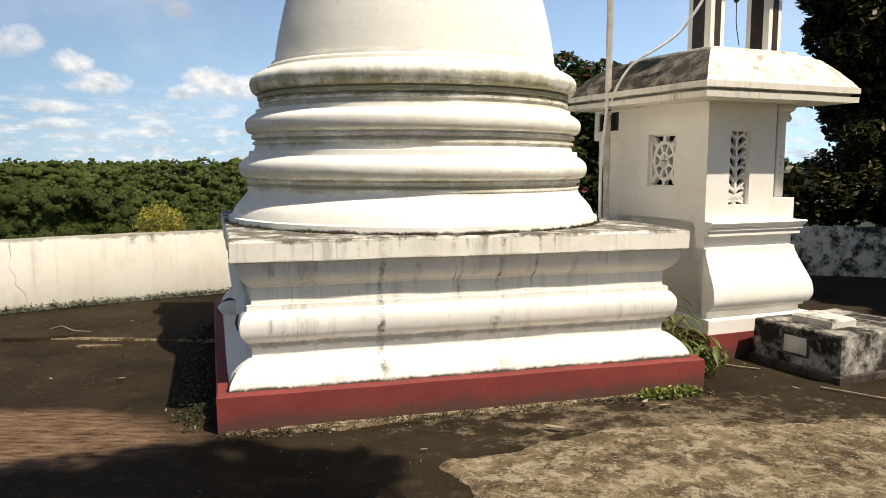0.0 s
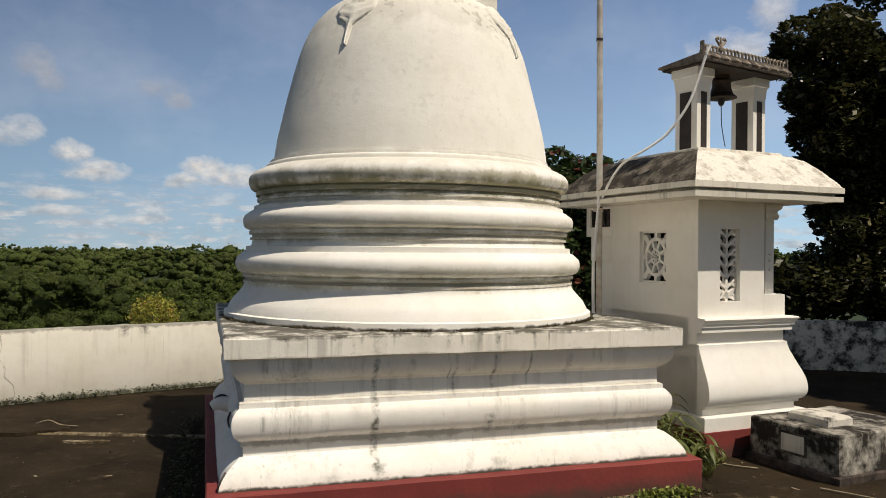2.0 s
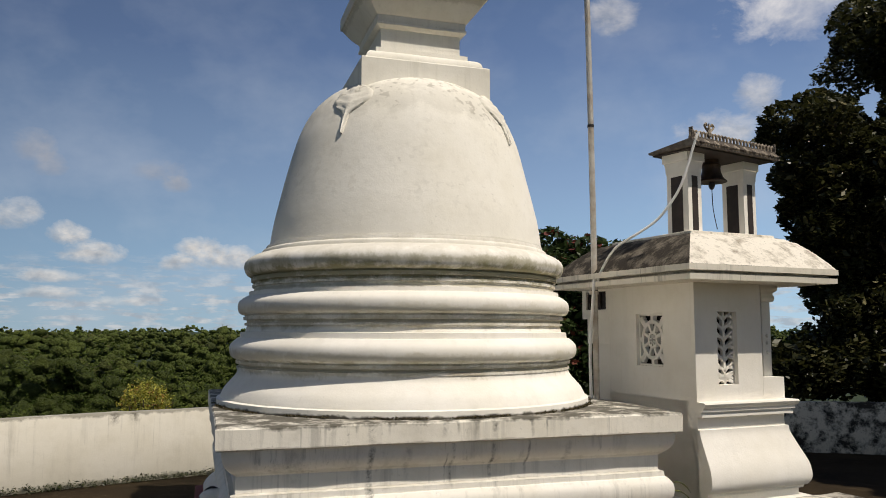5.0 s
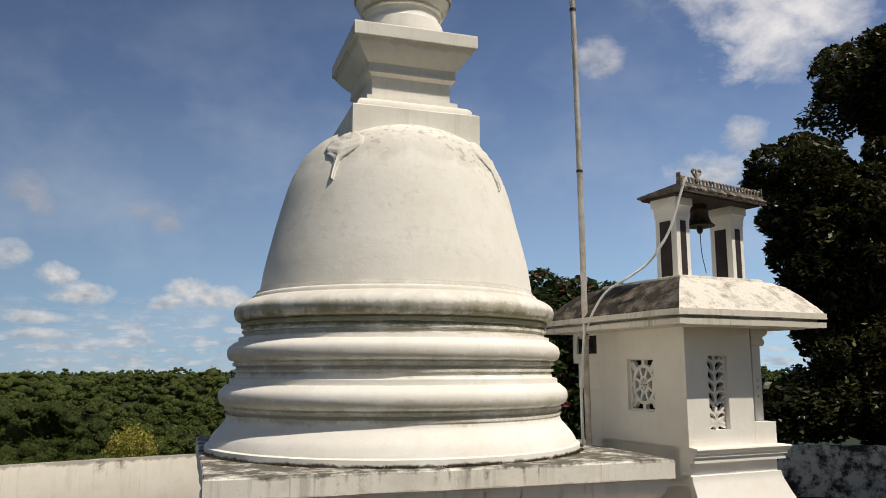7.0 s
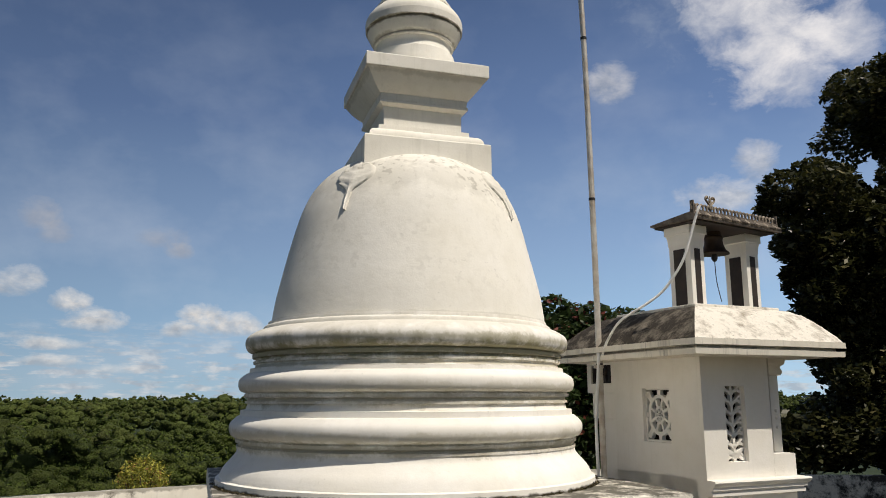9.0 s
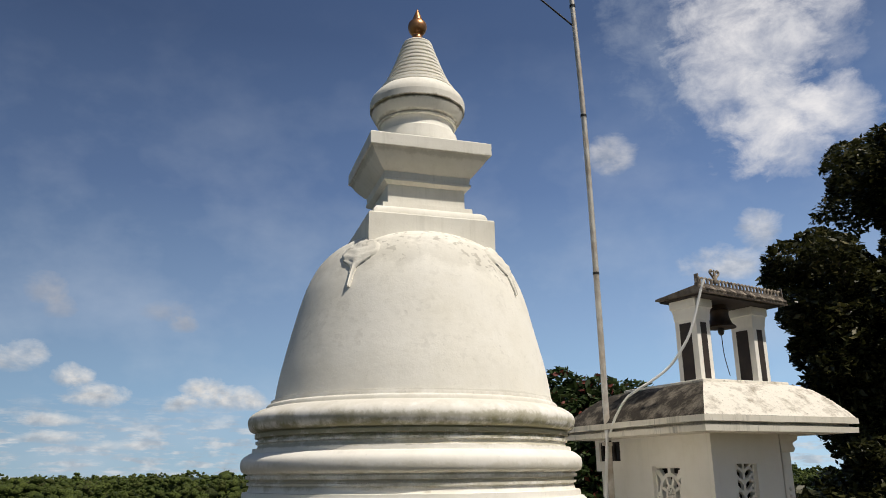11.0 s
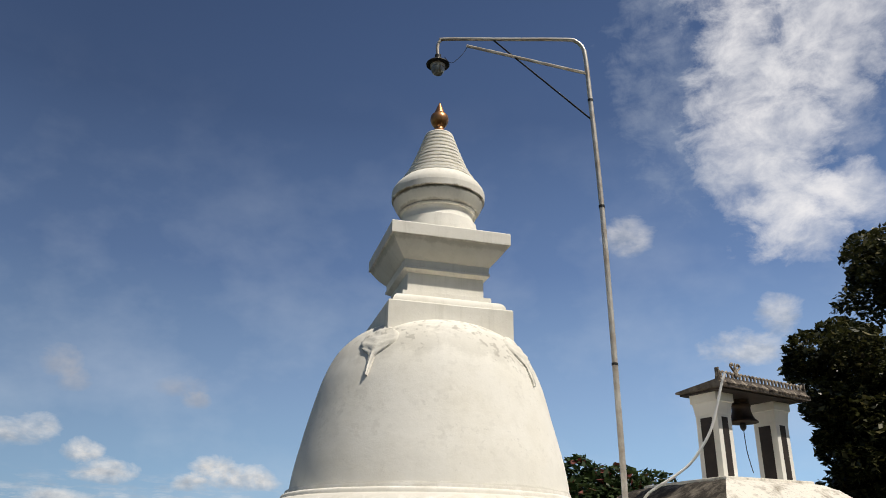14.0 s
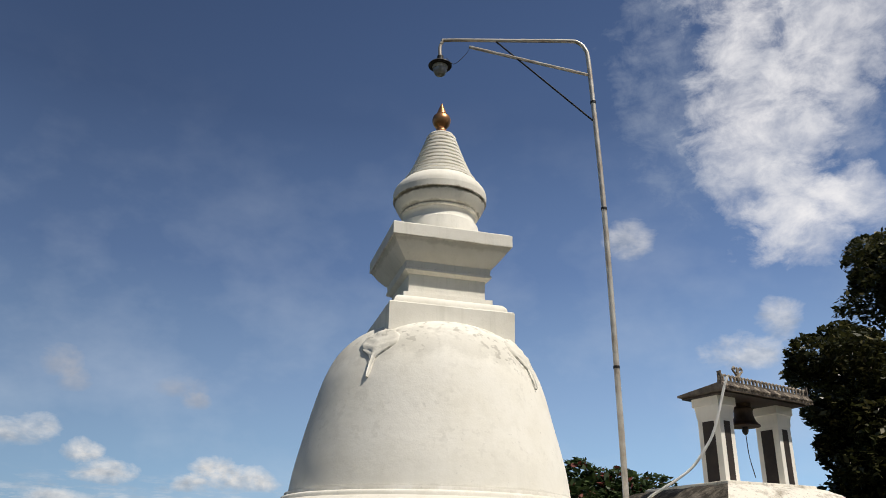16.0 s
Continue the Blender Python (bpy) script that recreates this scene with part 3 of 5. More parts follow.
    for row in ((-23.6, 5.1, 2.3, 1.1, 0.95), (-25.2, 6.3, 1.4, 1.1, 0.9), (-15.3, 5.0, 3.4, 1.1, 0.97), (-16.8, 5.7, 1.7, 1.1, 0.95), (-18.0, 4.6, 1.6, 0.8, 0.8), (-29.0, 7.3, 2.6, 1.3, 0.70), (-26.2, 3.5, 2.6, 0.55, 0.7),
                (-26.0, 2.4, 2.4, 0.5, 0.6), (-22.0, 1.9, 2.6, 0.45, 0.5), (13.5, 22.2, 2.0, 2.2, 0.5), (20.6, 13.7, 2.6, 1.8, 0.60), (23.4, 15.8, 1.6, 2.0, 0.55)):
        cloud(*row, white, grey)
    for row in ((-27.6, 11.8, 1.4, 1.2, 0.45), (-26.4, 10.7, 1.1, 0.9, 0.40), (-19.4, 11.0, 2.0, 1.1, 0.40), (-18.5, 10.1, 1.2, 0.8, 0.55)):
        cloud(*row, (0.46, 0.45, 0.46), (0.33, 0.35, 0.40))
    pale, dim = (0.88, 0.86, 0.86), (0.70, 0.705, 0.735)
    cloud(18.0, 33.0, 5.0, 9.0, 0.34, (0.60, 0.64, 0.70), (0.42, 0.48, 0.56), 5.0, 2.0, slow, 1.0)
    cloud(30.0, 38.5, 11.0, 10.5, 0.95, pale, dim, 2.4, 1.7, slow, 1.0)
    cloud(28.6, 31.0, 5.0, 6.0, 0.60, pale, dim, 2.6, 1.6, slow, 1.0)
    cloud(24.0, 29.2, 5.6, 9.2, 1.0, pale, dim, 2.4, 1.5, slow, 1.0)
    cloud(25.8, 22.8, 4.0, 3.6, 0.95, pale, dim, 2.4, 1.3, slow, 1.0)
    cloud(29.4, 23.2, 3.2, 2.4, 0.80, pale, dim, 2.6, 1.4, slow, 1.0)
    em = t.nodes.new("ShaderNodeEmission")
    em.inputs[1].default_value = 1.0
    link(t, col, em.inputs[0])
    link(t, em.outputs[0], t.nodes["Material Output"].inputs[0])
    verts, faces, nu, nv = [], [], 60, 30
    for i in range(nu + 1):
        for j in range(nv + 1):
            a, e = radians(-62 + 124 * i / nu), radians(-4 + 62 * j / nv)
            verts.append((4000 * math.cos(e) * math.sin(a), 4000 * math.cos(e) * math.cos(a), 4000 * math.sin(e)))
    for i in range(nu):
        for j in range(nv):
            p = i * (nv + 1) + j
            faces.append((p, p + nv + 1, p + nv + 2, p + 1))
    me = bpy.data.meshes.new("backdrop")
    me.from_pydata(verts, [], faces)
    me.polygons.foreach_set("use_smooth", [True] * len(faces))
    me.materials.append(m)
    tagged(new("backdrop", me), "blue sky with scattered white clouds", "sky", kind="structure")


build_sky()


def build_parapet(name, x0, x1, top, material, label):
    """A stretch of the low rendered wall that follows the terrace's edge."""
    n = int((x1 - x0) / 0.12)
    loops = []
    for k in range(n + 1):
        x = x0 + (x1 - x0) * k / n
        d = terrace_edge(x + 0.01) - terrace_edge(x - 0.01)
        t = Vector((0.02, d, 0)).normalized()
        o = Vector((-t.y, t.x, 0))
        p = Vector((x, terrace_edge(x), 0))
        w = 0.006 * noise.noise((x * 1.7, 0, 0))
        h = top + 0.012 * noise.noise((x * 0.9, 4, 0)) + 0.006 * noise.noise((x * 7, 9, 0))
        loops.append([p + o * (-0.01 + w) + Vector((0, 0, -0.1)), p + o * w + Vector((0, 0, h - 0.03)), p + o * (0.02 + w) + Vector((0, 0, h)), p + o * 0.15 + Vector((0, 0, h)), p + o * 0.17 + Vector((0, 0, h - 0.03)), p + o * 0.17 + Vector((0, 0, -0.5))])
    return single(name, rings(bmesh.new(), loops), material, label, "wall", kind="structure")


build_parapet("wall_north", -13.0, 2.6, 0.775, WALL_CREAM, "low cream limewashed parapet wall with cracks and runs")
build_parapet("wall_east", 2.6, 14.0, 0.70, WALL_DIRTY, "low parapet wall blackened by mould")



def crack(points):
    rows = [(x, terrace_edge(x) - 0.0115, z) for x, z in points]
    single("wall_crack", tube(rows, [0.0016, 0.0012, 0.0018, 0.001], 5, 1), WALL_DIRTY, "thin dark crack in the cream parapet", "crack", kind="structure")


crack([(-4.56, 0.76), (-4.55, 0.62), (-4.57, 0.50), (-4.52, 0.38), (-4.53, 0.30), (-4.46, 0.20), (-4.45, 0.10), (-4.47, 0.02)])

# ---------------------------------------------------------------- the stupa
STUPA = pose(-0.21, 6.484, 0, 0, 0, math.degrees(0.29))


def build_stupa():
    root = thing("stupa", "white limewashed stupa on a moulded square plinth with a red foot", "stupa", STUPA)
    part("base_course", squared([(1.657, -0.05), (1.657, 0.218), (1.649, 0.226), (1.4, 0.228)], n=40, wear=0.005), RED, root, "red oxide painted foot of the plinth")
    rows = [(1.585, 0.222, 1), (1.583, 0.245), (1.568, 0.285), (1.528, 0.340), (1.475, 0.383), (1.452, 0.392, 1), (1.440, 0.396, 1), (1.440, 0.458, 1), (1.458, 0.462, 1), (1.460, 0.492, 1),
            (1.472, 0.500, 1), (1.500, 0.535), (1.513, 0.590), (1.507, 0.645), (1.478, 0.685), (1.467, 0.690, 1), (1.465, 0.724, 1), (1.437, 0.730, 1), (1.436, 0.832, 1), (1.444, 0.840), (1.488, 0.876), (1.517, 0.925), (1.524, 0.998, 1)]
    part("plinth", squared(smooth_rows(rows), n=40, wear=0.003), PLASTER_PLINTH, root, "square plinth with a bulging torus and a flared foot")
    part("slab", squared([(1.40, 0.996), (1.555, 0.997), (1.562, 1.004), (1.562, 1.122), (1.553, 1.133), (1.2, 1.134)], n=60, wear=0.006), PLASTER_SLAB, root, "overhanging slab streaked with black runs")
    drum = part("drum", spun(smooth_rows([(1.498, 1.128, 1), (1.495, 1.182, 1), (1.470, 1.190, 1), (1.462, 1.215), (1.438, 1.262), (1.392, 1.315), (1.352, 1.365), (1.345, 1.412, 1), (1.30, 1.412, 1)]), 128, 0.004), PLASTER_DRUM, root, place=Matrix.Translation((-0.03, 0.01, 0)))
    shift = Matrix.Translation((-0.03, 0.01, 0))
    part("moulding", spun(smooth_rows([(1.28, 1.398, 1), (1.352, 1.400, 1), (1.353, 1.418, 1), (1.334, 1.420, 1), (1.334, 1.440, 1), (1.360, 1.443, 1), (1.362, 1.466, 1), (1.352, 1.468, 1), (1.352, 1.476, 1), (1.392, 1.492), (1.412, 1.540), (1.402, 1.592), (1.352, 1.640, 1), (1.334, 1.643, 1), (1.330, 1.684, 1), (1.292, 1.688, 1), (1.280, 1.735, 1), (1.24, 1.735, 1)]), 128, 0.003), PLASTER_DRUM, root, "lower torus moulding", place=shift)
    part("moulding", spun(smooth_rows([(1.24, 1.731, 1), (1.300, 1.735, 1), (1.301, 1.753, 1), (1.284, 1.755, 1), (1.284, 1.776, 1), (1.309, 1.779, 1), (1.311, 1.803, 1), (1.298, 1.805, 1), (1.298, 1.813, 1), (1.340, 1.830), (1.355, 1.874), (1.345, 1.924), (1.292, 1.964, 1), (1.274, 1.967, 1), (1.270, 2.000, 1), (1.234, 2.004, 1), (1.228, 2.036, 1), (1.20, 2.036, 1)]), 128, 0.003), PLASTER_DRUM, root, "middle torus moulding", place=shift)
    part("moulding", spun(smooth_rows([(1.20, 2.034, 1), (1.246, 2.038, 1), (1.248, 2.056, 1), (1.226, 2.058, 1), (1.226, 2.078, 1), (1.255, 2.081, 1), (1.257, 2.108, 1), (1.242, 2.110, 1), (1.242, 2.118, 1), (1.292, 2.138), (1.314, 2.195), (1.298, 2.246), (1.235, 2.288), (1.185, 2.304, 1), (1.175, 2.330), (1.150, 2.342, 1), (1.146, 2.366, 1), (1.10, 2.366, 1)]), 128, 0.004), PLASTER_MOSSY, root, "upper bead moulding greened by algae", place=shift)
    dome_rows = [(1.130, 2.360, 1), (1.118, 2.460), (1.088, 2.630), (1.012, 2.940), (0.935, 3.225), (0.848, 3.430), (0.752, 3.558), (0.640, 3.645), (0.480, 3.722), (0.250, 3.78), (0.02, 3.80)]
    part("dome", spun(smooth_rows(dome_rows, 8), 128, 0.006), PLASTER, root, "plain bell-shaped dome", place=Matrix.Translation((-0.02, 0.01, 0)))
    part("box", squared([(0.532, 3.40), (0.532, 3.822), (0.524, 3.832), (0.42, 3.833)], n=8, wear=0.003), PLASTER_UPPER, root, "square block over the dome")
    harm = [(0.486, 3.829, 1), (0.484, 3.862), (0.468, 3.892), (0.436, 3.914), (0.390, 3.918, 1), (0.388, 3.968, 1), (0.346, 3.972, 1), (0.337, 3.990), (0.337, 4.145, 1), (0.352, 4.148, 1), (0.382, 4.168, 1), (0.382, 4.190, 1), (0.372, 4.196, 1), (0.376, 4.252, 1), (0.392, 4.262), (0.452, 4.330), (0.500, 4.400), (0.512, 4.416, 1), (0.40, 4.42, 1)]
    part("harmika", squared(smooth_rows(harm), n=10, wear=0.003), PLASTER_UPPER, root, "square tier with a flared cornice")
    part("cornice_slab", squared([(0.44, 4.416), (0.520, 4.417), (0.526, 4.424), (0.526, 4.526), (0.519, 4.533), (0.2, 4.534)], n=14, wear=0.004), PLASTER_UPPER, root)
    up = Matrix.Translation((0.008, 0, 0))
    spire = [(0.362, 4.53, 1), (0.368, 4.64), (0.357, 4.735, 1), (0.336, 4.750), (0.326, 4.80), (0.338, 4.835, 1), (0.354, 4.838, 1), (0.360, 4.852), (0.352, 4.862, 1), (0.374, 4.876), (0.405, 4.93), (0.420, 4.965, 1), (0.404, 4.974, 1), (0.404, 4.980, 1), (0.434, 4.986, 1), (0.437, 5.045, 1), (0.428, 5.085), (0.400, 5.130), (0.352, 5.178), (0.345, 5.186, 1), (0.30, 5.188, 1)]
    part("spire_base", spun(smooth_rows(spire), 72, 0.004), PLASTER_UPPER, root, "bulbous ringed base of the spire", place=up)
    for k in range(11):
        f = k / 10.0
        r, z = 0.340 - 0.195 * f ** 0.80, 5.186 + 0.468 * f
        part("spire_ring", spun([(r - 0.05, z - 0.002), (r - 0.018, z), (r + 0.002, z + 0.010), (r, z + 0.030), (r - 0.020, z + 0.043), (r - 0.06, z + 0.047)], 48), PLASTER_UPPER, root, place=up)
    part("spire_top", spun(smooth_rows([(0.10, 5.694, 1), (0.132, 5.697), (0.128, 5.712), (0.10, 5.726), (0.05, 5.732)]), 40), PLASTER_UPPER, root, place=up)
    part("finial", spun(smooth_rows([(0.066, 5.724, 1), (0.070, 5.745), (0.052, 5.775), (0.046, 5.800, 1), (0.056, 5.812), (0.080, 5.850), (0.090, 5.895), (0.078, 5.938), (0.052, 5.960, 1), (0.050, 5.972), (0.030, 6.025), (0.006, 6.085), (0.001, 6.09)], 6), 40), COPPER, root, "gilded copper finial", place=up)

    def dome_r(z):
        for (a, za, *_), (b, zb, *_) in zip(dome_rows, dome_rows[1:]):
            if za <= z <= zb:
                return a + (b - a) * (z - za) / (zb - za)
        return 0.6

    spout = part("spout", tube([(-1.44, -0.80, 0.585), (-1.52, -0.80, 0.60), (-1.575, -0.80, 0.605), (-1.62, -0.80, 0.585)], [0.060, 0.056, 0.046, 0.030], 14, 4), PLASTER_PLINTH, root, "small carved white spout on the shaded face")
    # solid disc coloured dark as the shade of a hollow mouth
    part("spout_mouth", tube([(-1.612, -0.80, 0.588), (-1.630, -0.80, 0.580)], [0.024, 0.018], 12, 1), PANEL_DARK, spout, "dark disc painted as the shade in the mouth")
    part("spout_crest", tube([(-1.52, -0.80, 0.648), (-1.56, -0.80, 0.662), (-1.60, -0.80, 0.640)], [0.010, 0.006], 8, 3), PANEL_DARK, spout, "dark curved crest")
    for seam in ([(-1.515, -1.38, 0.66), (-1.525, -1.30, 0.60), (-1.515, -1.22, 0.53)], [(-1.47, -1.30, 0.485), (-1.455, -1.2, 0.47), (-1.48, -1.05, 0.49)], [(-1.545, -1.52, 0.33), (-1.575, -1.56, 0.28), (-1.588, -1.575, 0.24)]):
        part("crack", tube(seam, [0.005, 0.008, 0.004], 5, 3), PANEL_DARK, root, "dark open crack in the limewash")
    for turn in (-2.365, -0.82, 0.785, 2.356):
        bm, rows = bmesh.new(), []
        for i in range(25):
            s = i / 24
            z = 3.60 - 0.44 * s
            w = 0.195 * math.sin(math.pi * min(1, s / 0.66) ** 0.80) if s < 0.66 else 0.0
            w = max(w, 0.030 * (1 - s) / 0.5 + 0.008 if s >= 0.55 else 0.0)
            row = []
            for j in range(-6, 7):
                u = j / 6
                r = dome_r(z) + 0.004
                lift = 0.011 + 0.012 * (1 - abs(u)) ** 3 + 0.004 * math.cos(7 * abs(u) + 40 * s) * (s < 0.55) if abs(j) < 6 else -0.02
                a = turn + u * w / max(r, 0.3)
                row.append(bm.verts.new(((r + lift) * math.cos(a) - 0.02, (r + lift) * math.sin(a) + 0.01, z + lift * 0.5)))
            rows.append(row)
        for a, b in zip(rows, rows[1:]):
            for j in range(12):
                bm.faces.new((a[j], a[j + 1], b[j + 1], b[j]))
        part("leaf_relief", bm, PLASTER, root, "plaster bo leaf in relief with a curled tip", smooth=60)
    return root


build_stupa()

# ---------------------------------------------------------------- the bell shrine
SHRINE = pose(2.135, 6.319, 0, 0, 0, math.degrees(0.408))


def build_shrine():
    root = thing("shrine", "small white limewashed shrine with a hipped roof toned darker on its shade side and pierced screens", "shrine", SHRINE)

    def block(rows, x0, x1, y0, y1, left=0.0, n=12):
        """A moulded course: its left end stays flat, its front and right swell."""
        loops = []
        for h, z in rows:
            a = [(x0 - h * left, y0 - h), (x1 + h, y0 - h), (x1 + h, y1), (x0 - h * left, y1)]
            loops.append([(p[0] + (q[0] - p[0]) * s / n, p[1] + (q[1] - p[1]) * s / n, z) for p, q in zip(a, a[1:] + a[:1]) for s in range(n)])
        return rings(bmesh.new(), loops)

    part("base_course", block([(0.15, -0.05), (0.15, 0.212), (0.10, 0.214)], 0.0, 0.96, 0, 1.2, 0.4), RED, root, "red oxide painted foot")
    part("step", block([(0.135, 0.210), (0.135, 0.322), (0.128, 0.330), (0.06, 0.331)], 0.0, 0.96, 0, 1.19, 0.3), PLASTER_SHRINE, root)
    swell = smooth_rows([(0.062, 0.329, 1), (0.062, 0.385, 1), (0.088, 0.390, 1), (0.092, 0.415, 1), (0.118, 0.425), (0.142, 0.490), (0.128, 0.600), (0.072, 0.740), (0.030, 0.850), (0.022, 0.902, 1), (-0.02, 0.903, 1)], 5)
    part("pedestal", block(swell, 0.0, 0.955, 0, 1.17), PLASTER_SHRINE, root, "pedestal with a bulging profile")
    mould = [(0.0, 0.902), (0.0, 1.000), (0.050, 1.004), (0.050, 1.030), (0.040, 1.033), (0.040, 1.046), (0.064, 1.050), (0.064, 1.074), (0.078, 1.082), (0.092, 1.110), (0.085, 1.122), (0.02, 1.125)]
    part("moulding", block(mould, 0.0, 0.955, 0, 1.17), PLASTER_SHRINE, root, "stepped string moulding")
    part("ledge", boxed(0.729, 0.972, 0.0, 1.16, 1.124, 1.308), PLASTER_SHRINE, root)
    t = 0.11

    def pierced(name, across, z0, z1, hole, flat):
        """A wall with an opening through it, as one mesh."""
        bm = bmesh.new()
        (u0, u1), (h0, h1, k0, k1) = across, hole
        for a, b, c, d in ((u0, h0, z0, z1), (h1, u1, z0, z1), (h0, h1, z0, k0), (h0, h1, k1, z1)):
            if flat == "x":
                box(bm, a, b, 0.0, t, c, d)
            else:
                box(bm, 0.0, t, a, b, c, d)
        bmesh.ops.remove_doubles(bm, verts=bm.verts, dist=1e-5)
        doubled = [f for f in bm.faces if any(g is not f and set(g.verts) == set(f.verts) for g in f.verts[0].link_faces)]
        bmesh.ops.delete(bm, geom=doubled, context="FACES_ONLY")
        return part(name, bm, PLASTER_SHRINE, root)

    front_hole, side_hole = (0.238, 0.455, 1.257, 1.862), (0.395, 0.755, 1.392, 1.850)
    pierced("front_wall", (0.0, 0.728), 1.124, 2.125, front_hole, "x")
    pierced("side_wall", (t, 1.165), 0.0, 2.125, side_hole, "y")
    part("side_wall_foot", boxed(0.0, t, 0.001, t, 0.0, 0.905), PLASTER_SHRINE, root)
    part("back_wall", boxed(t, 1.0, 1.055, 1.165, 0.0, 2.125), PLASTER_SHRINE, root)
    part("inner_floor", boxed(t, 0.95, t, 1.05, 1.05, 1.118), PLASTER_SHRINE, root)
    # added partition and box, coloured dark for the room's shade
    part("inner_partition", boxed(0.728, 0.80, t, 1.05, 1.12, 2.125), PANEL_DARK, root)
    part("interior_shade_box", boxed(0.19, 0.70, 0.19, 1.03, 1.125, 2.10), PANEL_DARK, root, "dark box added behind the screens as interior shade")
    # corner post on the ledge, with a carved head
    post = part("post", boxed(0.862, 0.965, 0.115, 0.235, 1.306, 2.03, bevel=0.008), PLASTER_SHRINE, root)
    part("post_head", squared(smooth_rows([(0.0, 1.955, 1), (0.018, 1.96), (0.028, 1.99), (0.018, 2.03), (0.045, 2.06), (0.05, 2.125, 1), (0.0, 2.126)]), 0.862, 0.965, 0.115, 0.235), PLASTER_SHRINE, root, "carved bracket head")
    for z in (1.52, 1.60, 1.66):
        part("post_boss", tube([(0.915, 0.118, z), (0.915, 0.098, z)], [0.022, 0.012], 10, 1), PLASTER_SHRINE, root)

    # wheel screen in the side wall
    def bars(pieces, depth0, depth1, plane):
        """Flat bars (u0, v0, u1, v1, width) in one pierced screen."""
        bm = bmesh.new()
        for u0, v0, u1, v1, w in pieces:
            d = Vector((u1 - u0, v1 - v0))
            n = Vector((-d.y, d.x)).normalized() * w / 2
            loop = [(u0 + n.x, v0 + n.y), (u1 + n.x, v1 + n.y), (u1 - n.x, v1 - n.y), (u0 - n.x, v0 - n.y)]
            a, b = ([((u, q, v) if plane == "x" else (q, u, v)) for u, v in loop] for q in (depth0, depth1))
            rings(bm, [a, b])
        return bm

    cu, cv = 0.575, 1.621
    wheel = []
    for k in range(24):
        a, b = 2 * math.pi * k / 24, 2 * math.pi * (k + 1.08) / 24
        for r, w in ((0.132, 0.032), (0.054, 0.022)):
            wheel.append((cu + r * math.cos(a), cv + 1.22 * r * math.sin(a), cu + r * math.cos(b), cv + 1.22 * r * math.sin(b), w))
    for k in range(8):
        a = 2 * math.pi * (k + 0.5) / 8
        wheel.append((cu + 0.054 * math.cos(a), cv + 0.066 * math.sin(a), cu + 0.135 * math.cos(a), cv + 0.165 * math.sin(a), 0.022))
        wheel.append((cu + 0.014 * math.cos(a), cv + 0.017 * math.sin(a), cu + 0.054 * math.cos(a), cv + 0.066 * math.sin(a), 0.010))
    for s in (-1, 1):
        for q in (-1, 1):
            wheel.append((cu + s * 0.095, cv + q * 0.12, cu + s * 0.150, cv + q * 0.186, 0.046))
            wheel.append((cu + s * 0.138, cv + q * 0.148, cu + s * 0.138, cv + q * 0.196, 0.040))
        wheel.append((cu + s * 0.135, cv, cu + s * 0.185, cv, 0.038))
        wheel.append((cu, cv + s * 0.16, cu, cv + s * 0.232, 0.038))
        wheel.append((cu + s * 0.172, 1.39, cu + s * 0.172, 1.852, 0.016))
        wheel.append((0.39, cv + s * 0.221, 0.76, cv + s * 0.221, 0.016))
    part("wheel_screen", bars(wheel, 0.035, 0.075, "y"), PLASTER_SHRINE, root, "pierced eight-spoked wheel screen")
    # scroll screen in the front wall
    u, scroll = 0.3465, [(0.3465, 1.255, 0.3465, 1.865, 0.024)]
    for k in range(7):
        z = 1.275 + 0.086 * k
        for s in (-1, 1):
            pts = [(u, z), (u + s * 0.030, z + 0.030), (u + s * 0.066, z + 0.042), (u + s * 0.094, z + 0.024)]
            pts2 = [(u + s * 0.05, z + 0.038), (u + s * 0.072, z + 0.066), (u + s * 0.104, z + 0.078)]
            for line, w in ((pts, 0.022), (pts2, 0.018)):
                scroll += [(*p, *q, w) for p, q in zip(line, line[1:])]
    for s in (-1, 1):
        scroll.append((u + s * 0.102, 1.255, u + s * 0.102, 1.865, 0.014))
        scroll.append((u + s * 0.10, 1.27, u - s * 0.10, 1.36, 0.024))
    part("scroll_screen", bars(scroll, 0.04, 0.075, "x"), PLASTER_SHRINE, root, "pierced screen of scrolling leaves")
    # corbelled bay behind the side wall
    bay = part("bay", boxed(0.03, 0.75, 1.166, 1.42, 0.0, 1.575), PLASTER_SHRINE, root, "corbelled rear bay")
    part("bay_corbel", boxed(0.012, 0.75, 1.166, 1.535, 1.574, 1.815, bevel=0.004), PLASTER_SHRINE, root)
    bm = bmesh.new()
    for a in ((1.166, 1.60, 1.814, 1.905), (1.166, 1.205, 1.905, 2.105), (1.535, 1.60, 1.905, 2.105), (1.205, 1.535, 2.08, 2.105)):
        box(bm, 0.0, 0.08, *a)
    part("bay_front", bm, PLASTER_SHRINE, root)
    # solid dark block stands in for the shade inside the bay
    part("bay_shade_block", boxed(0.081, 0.75, 1.17, 1.595, 1.816, 2.104), PANEL_DARK, root)
    for k in range(4):
        y = 1.23 + 0.088 * k
        small = [(y, 1.905, y + 0.06, 2.08, 0.02), (y + 0.06, 1.905, y, 2.08, 0.02), (y + 0.03, 1.9, y + 0.03, 2.085, 0.014)]
        part("bay_screen", bars(small, 0.02, 0.05, "y"), PANEL_DARK, root, "dark pierced screen")

    # roof: soffit and fascia, then the swept hips
    part("soffit", boxed(-0.29, 1.27, -0.27, 1.66, 2.106, 2.128), PLASTER_SHRINE, root)
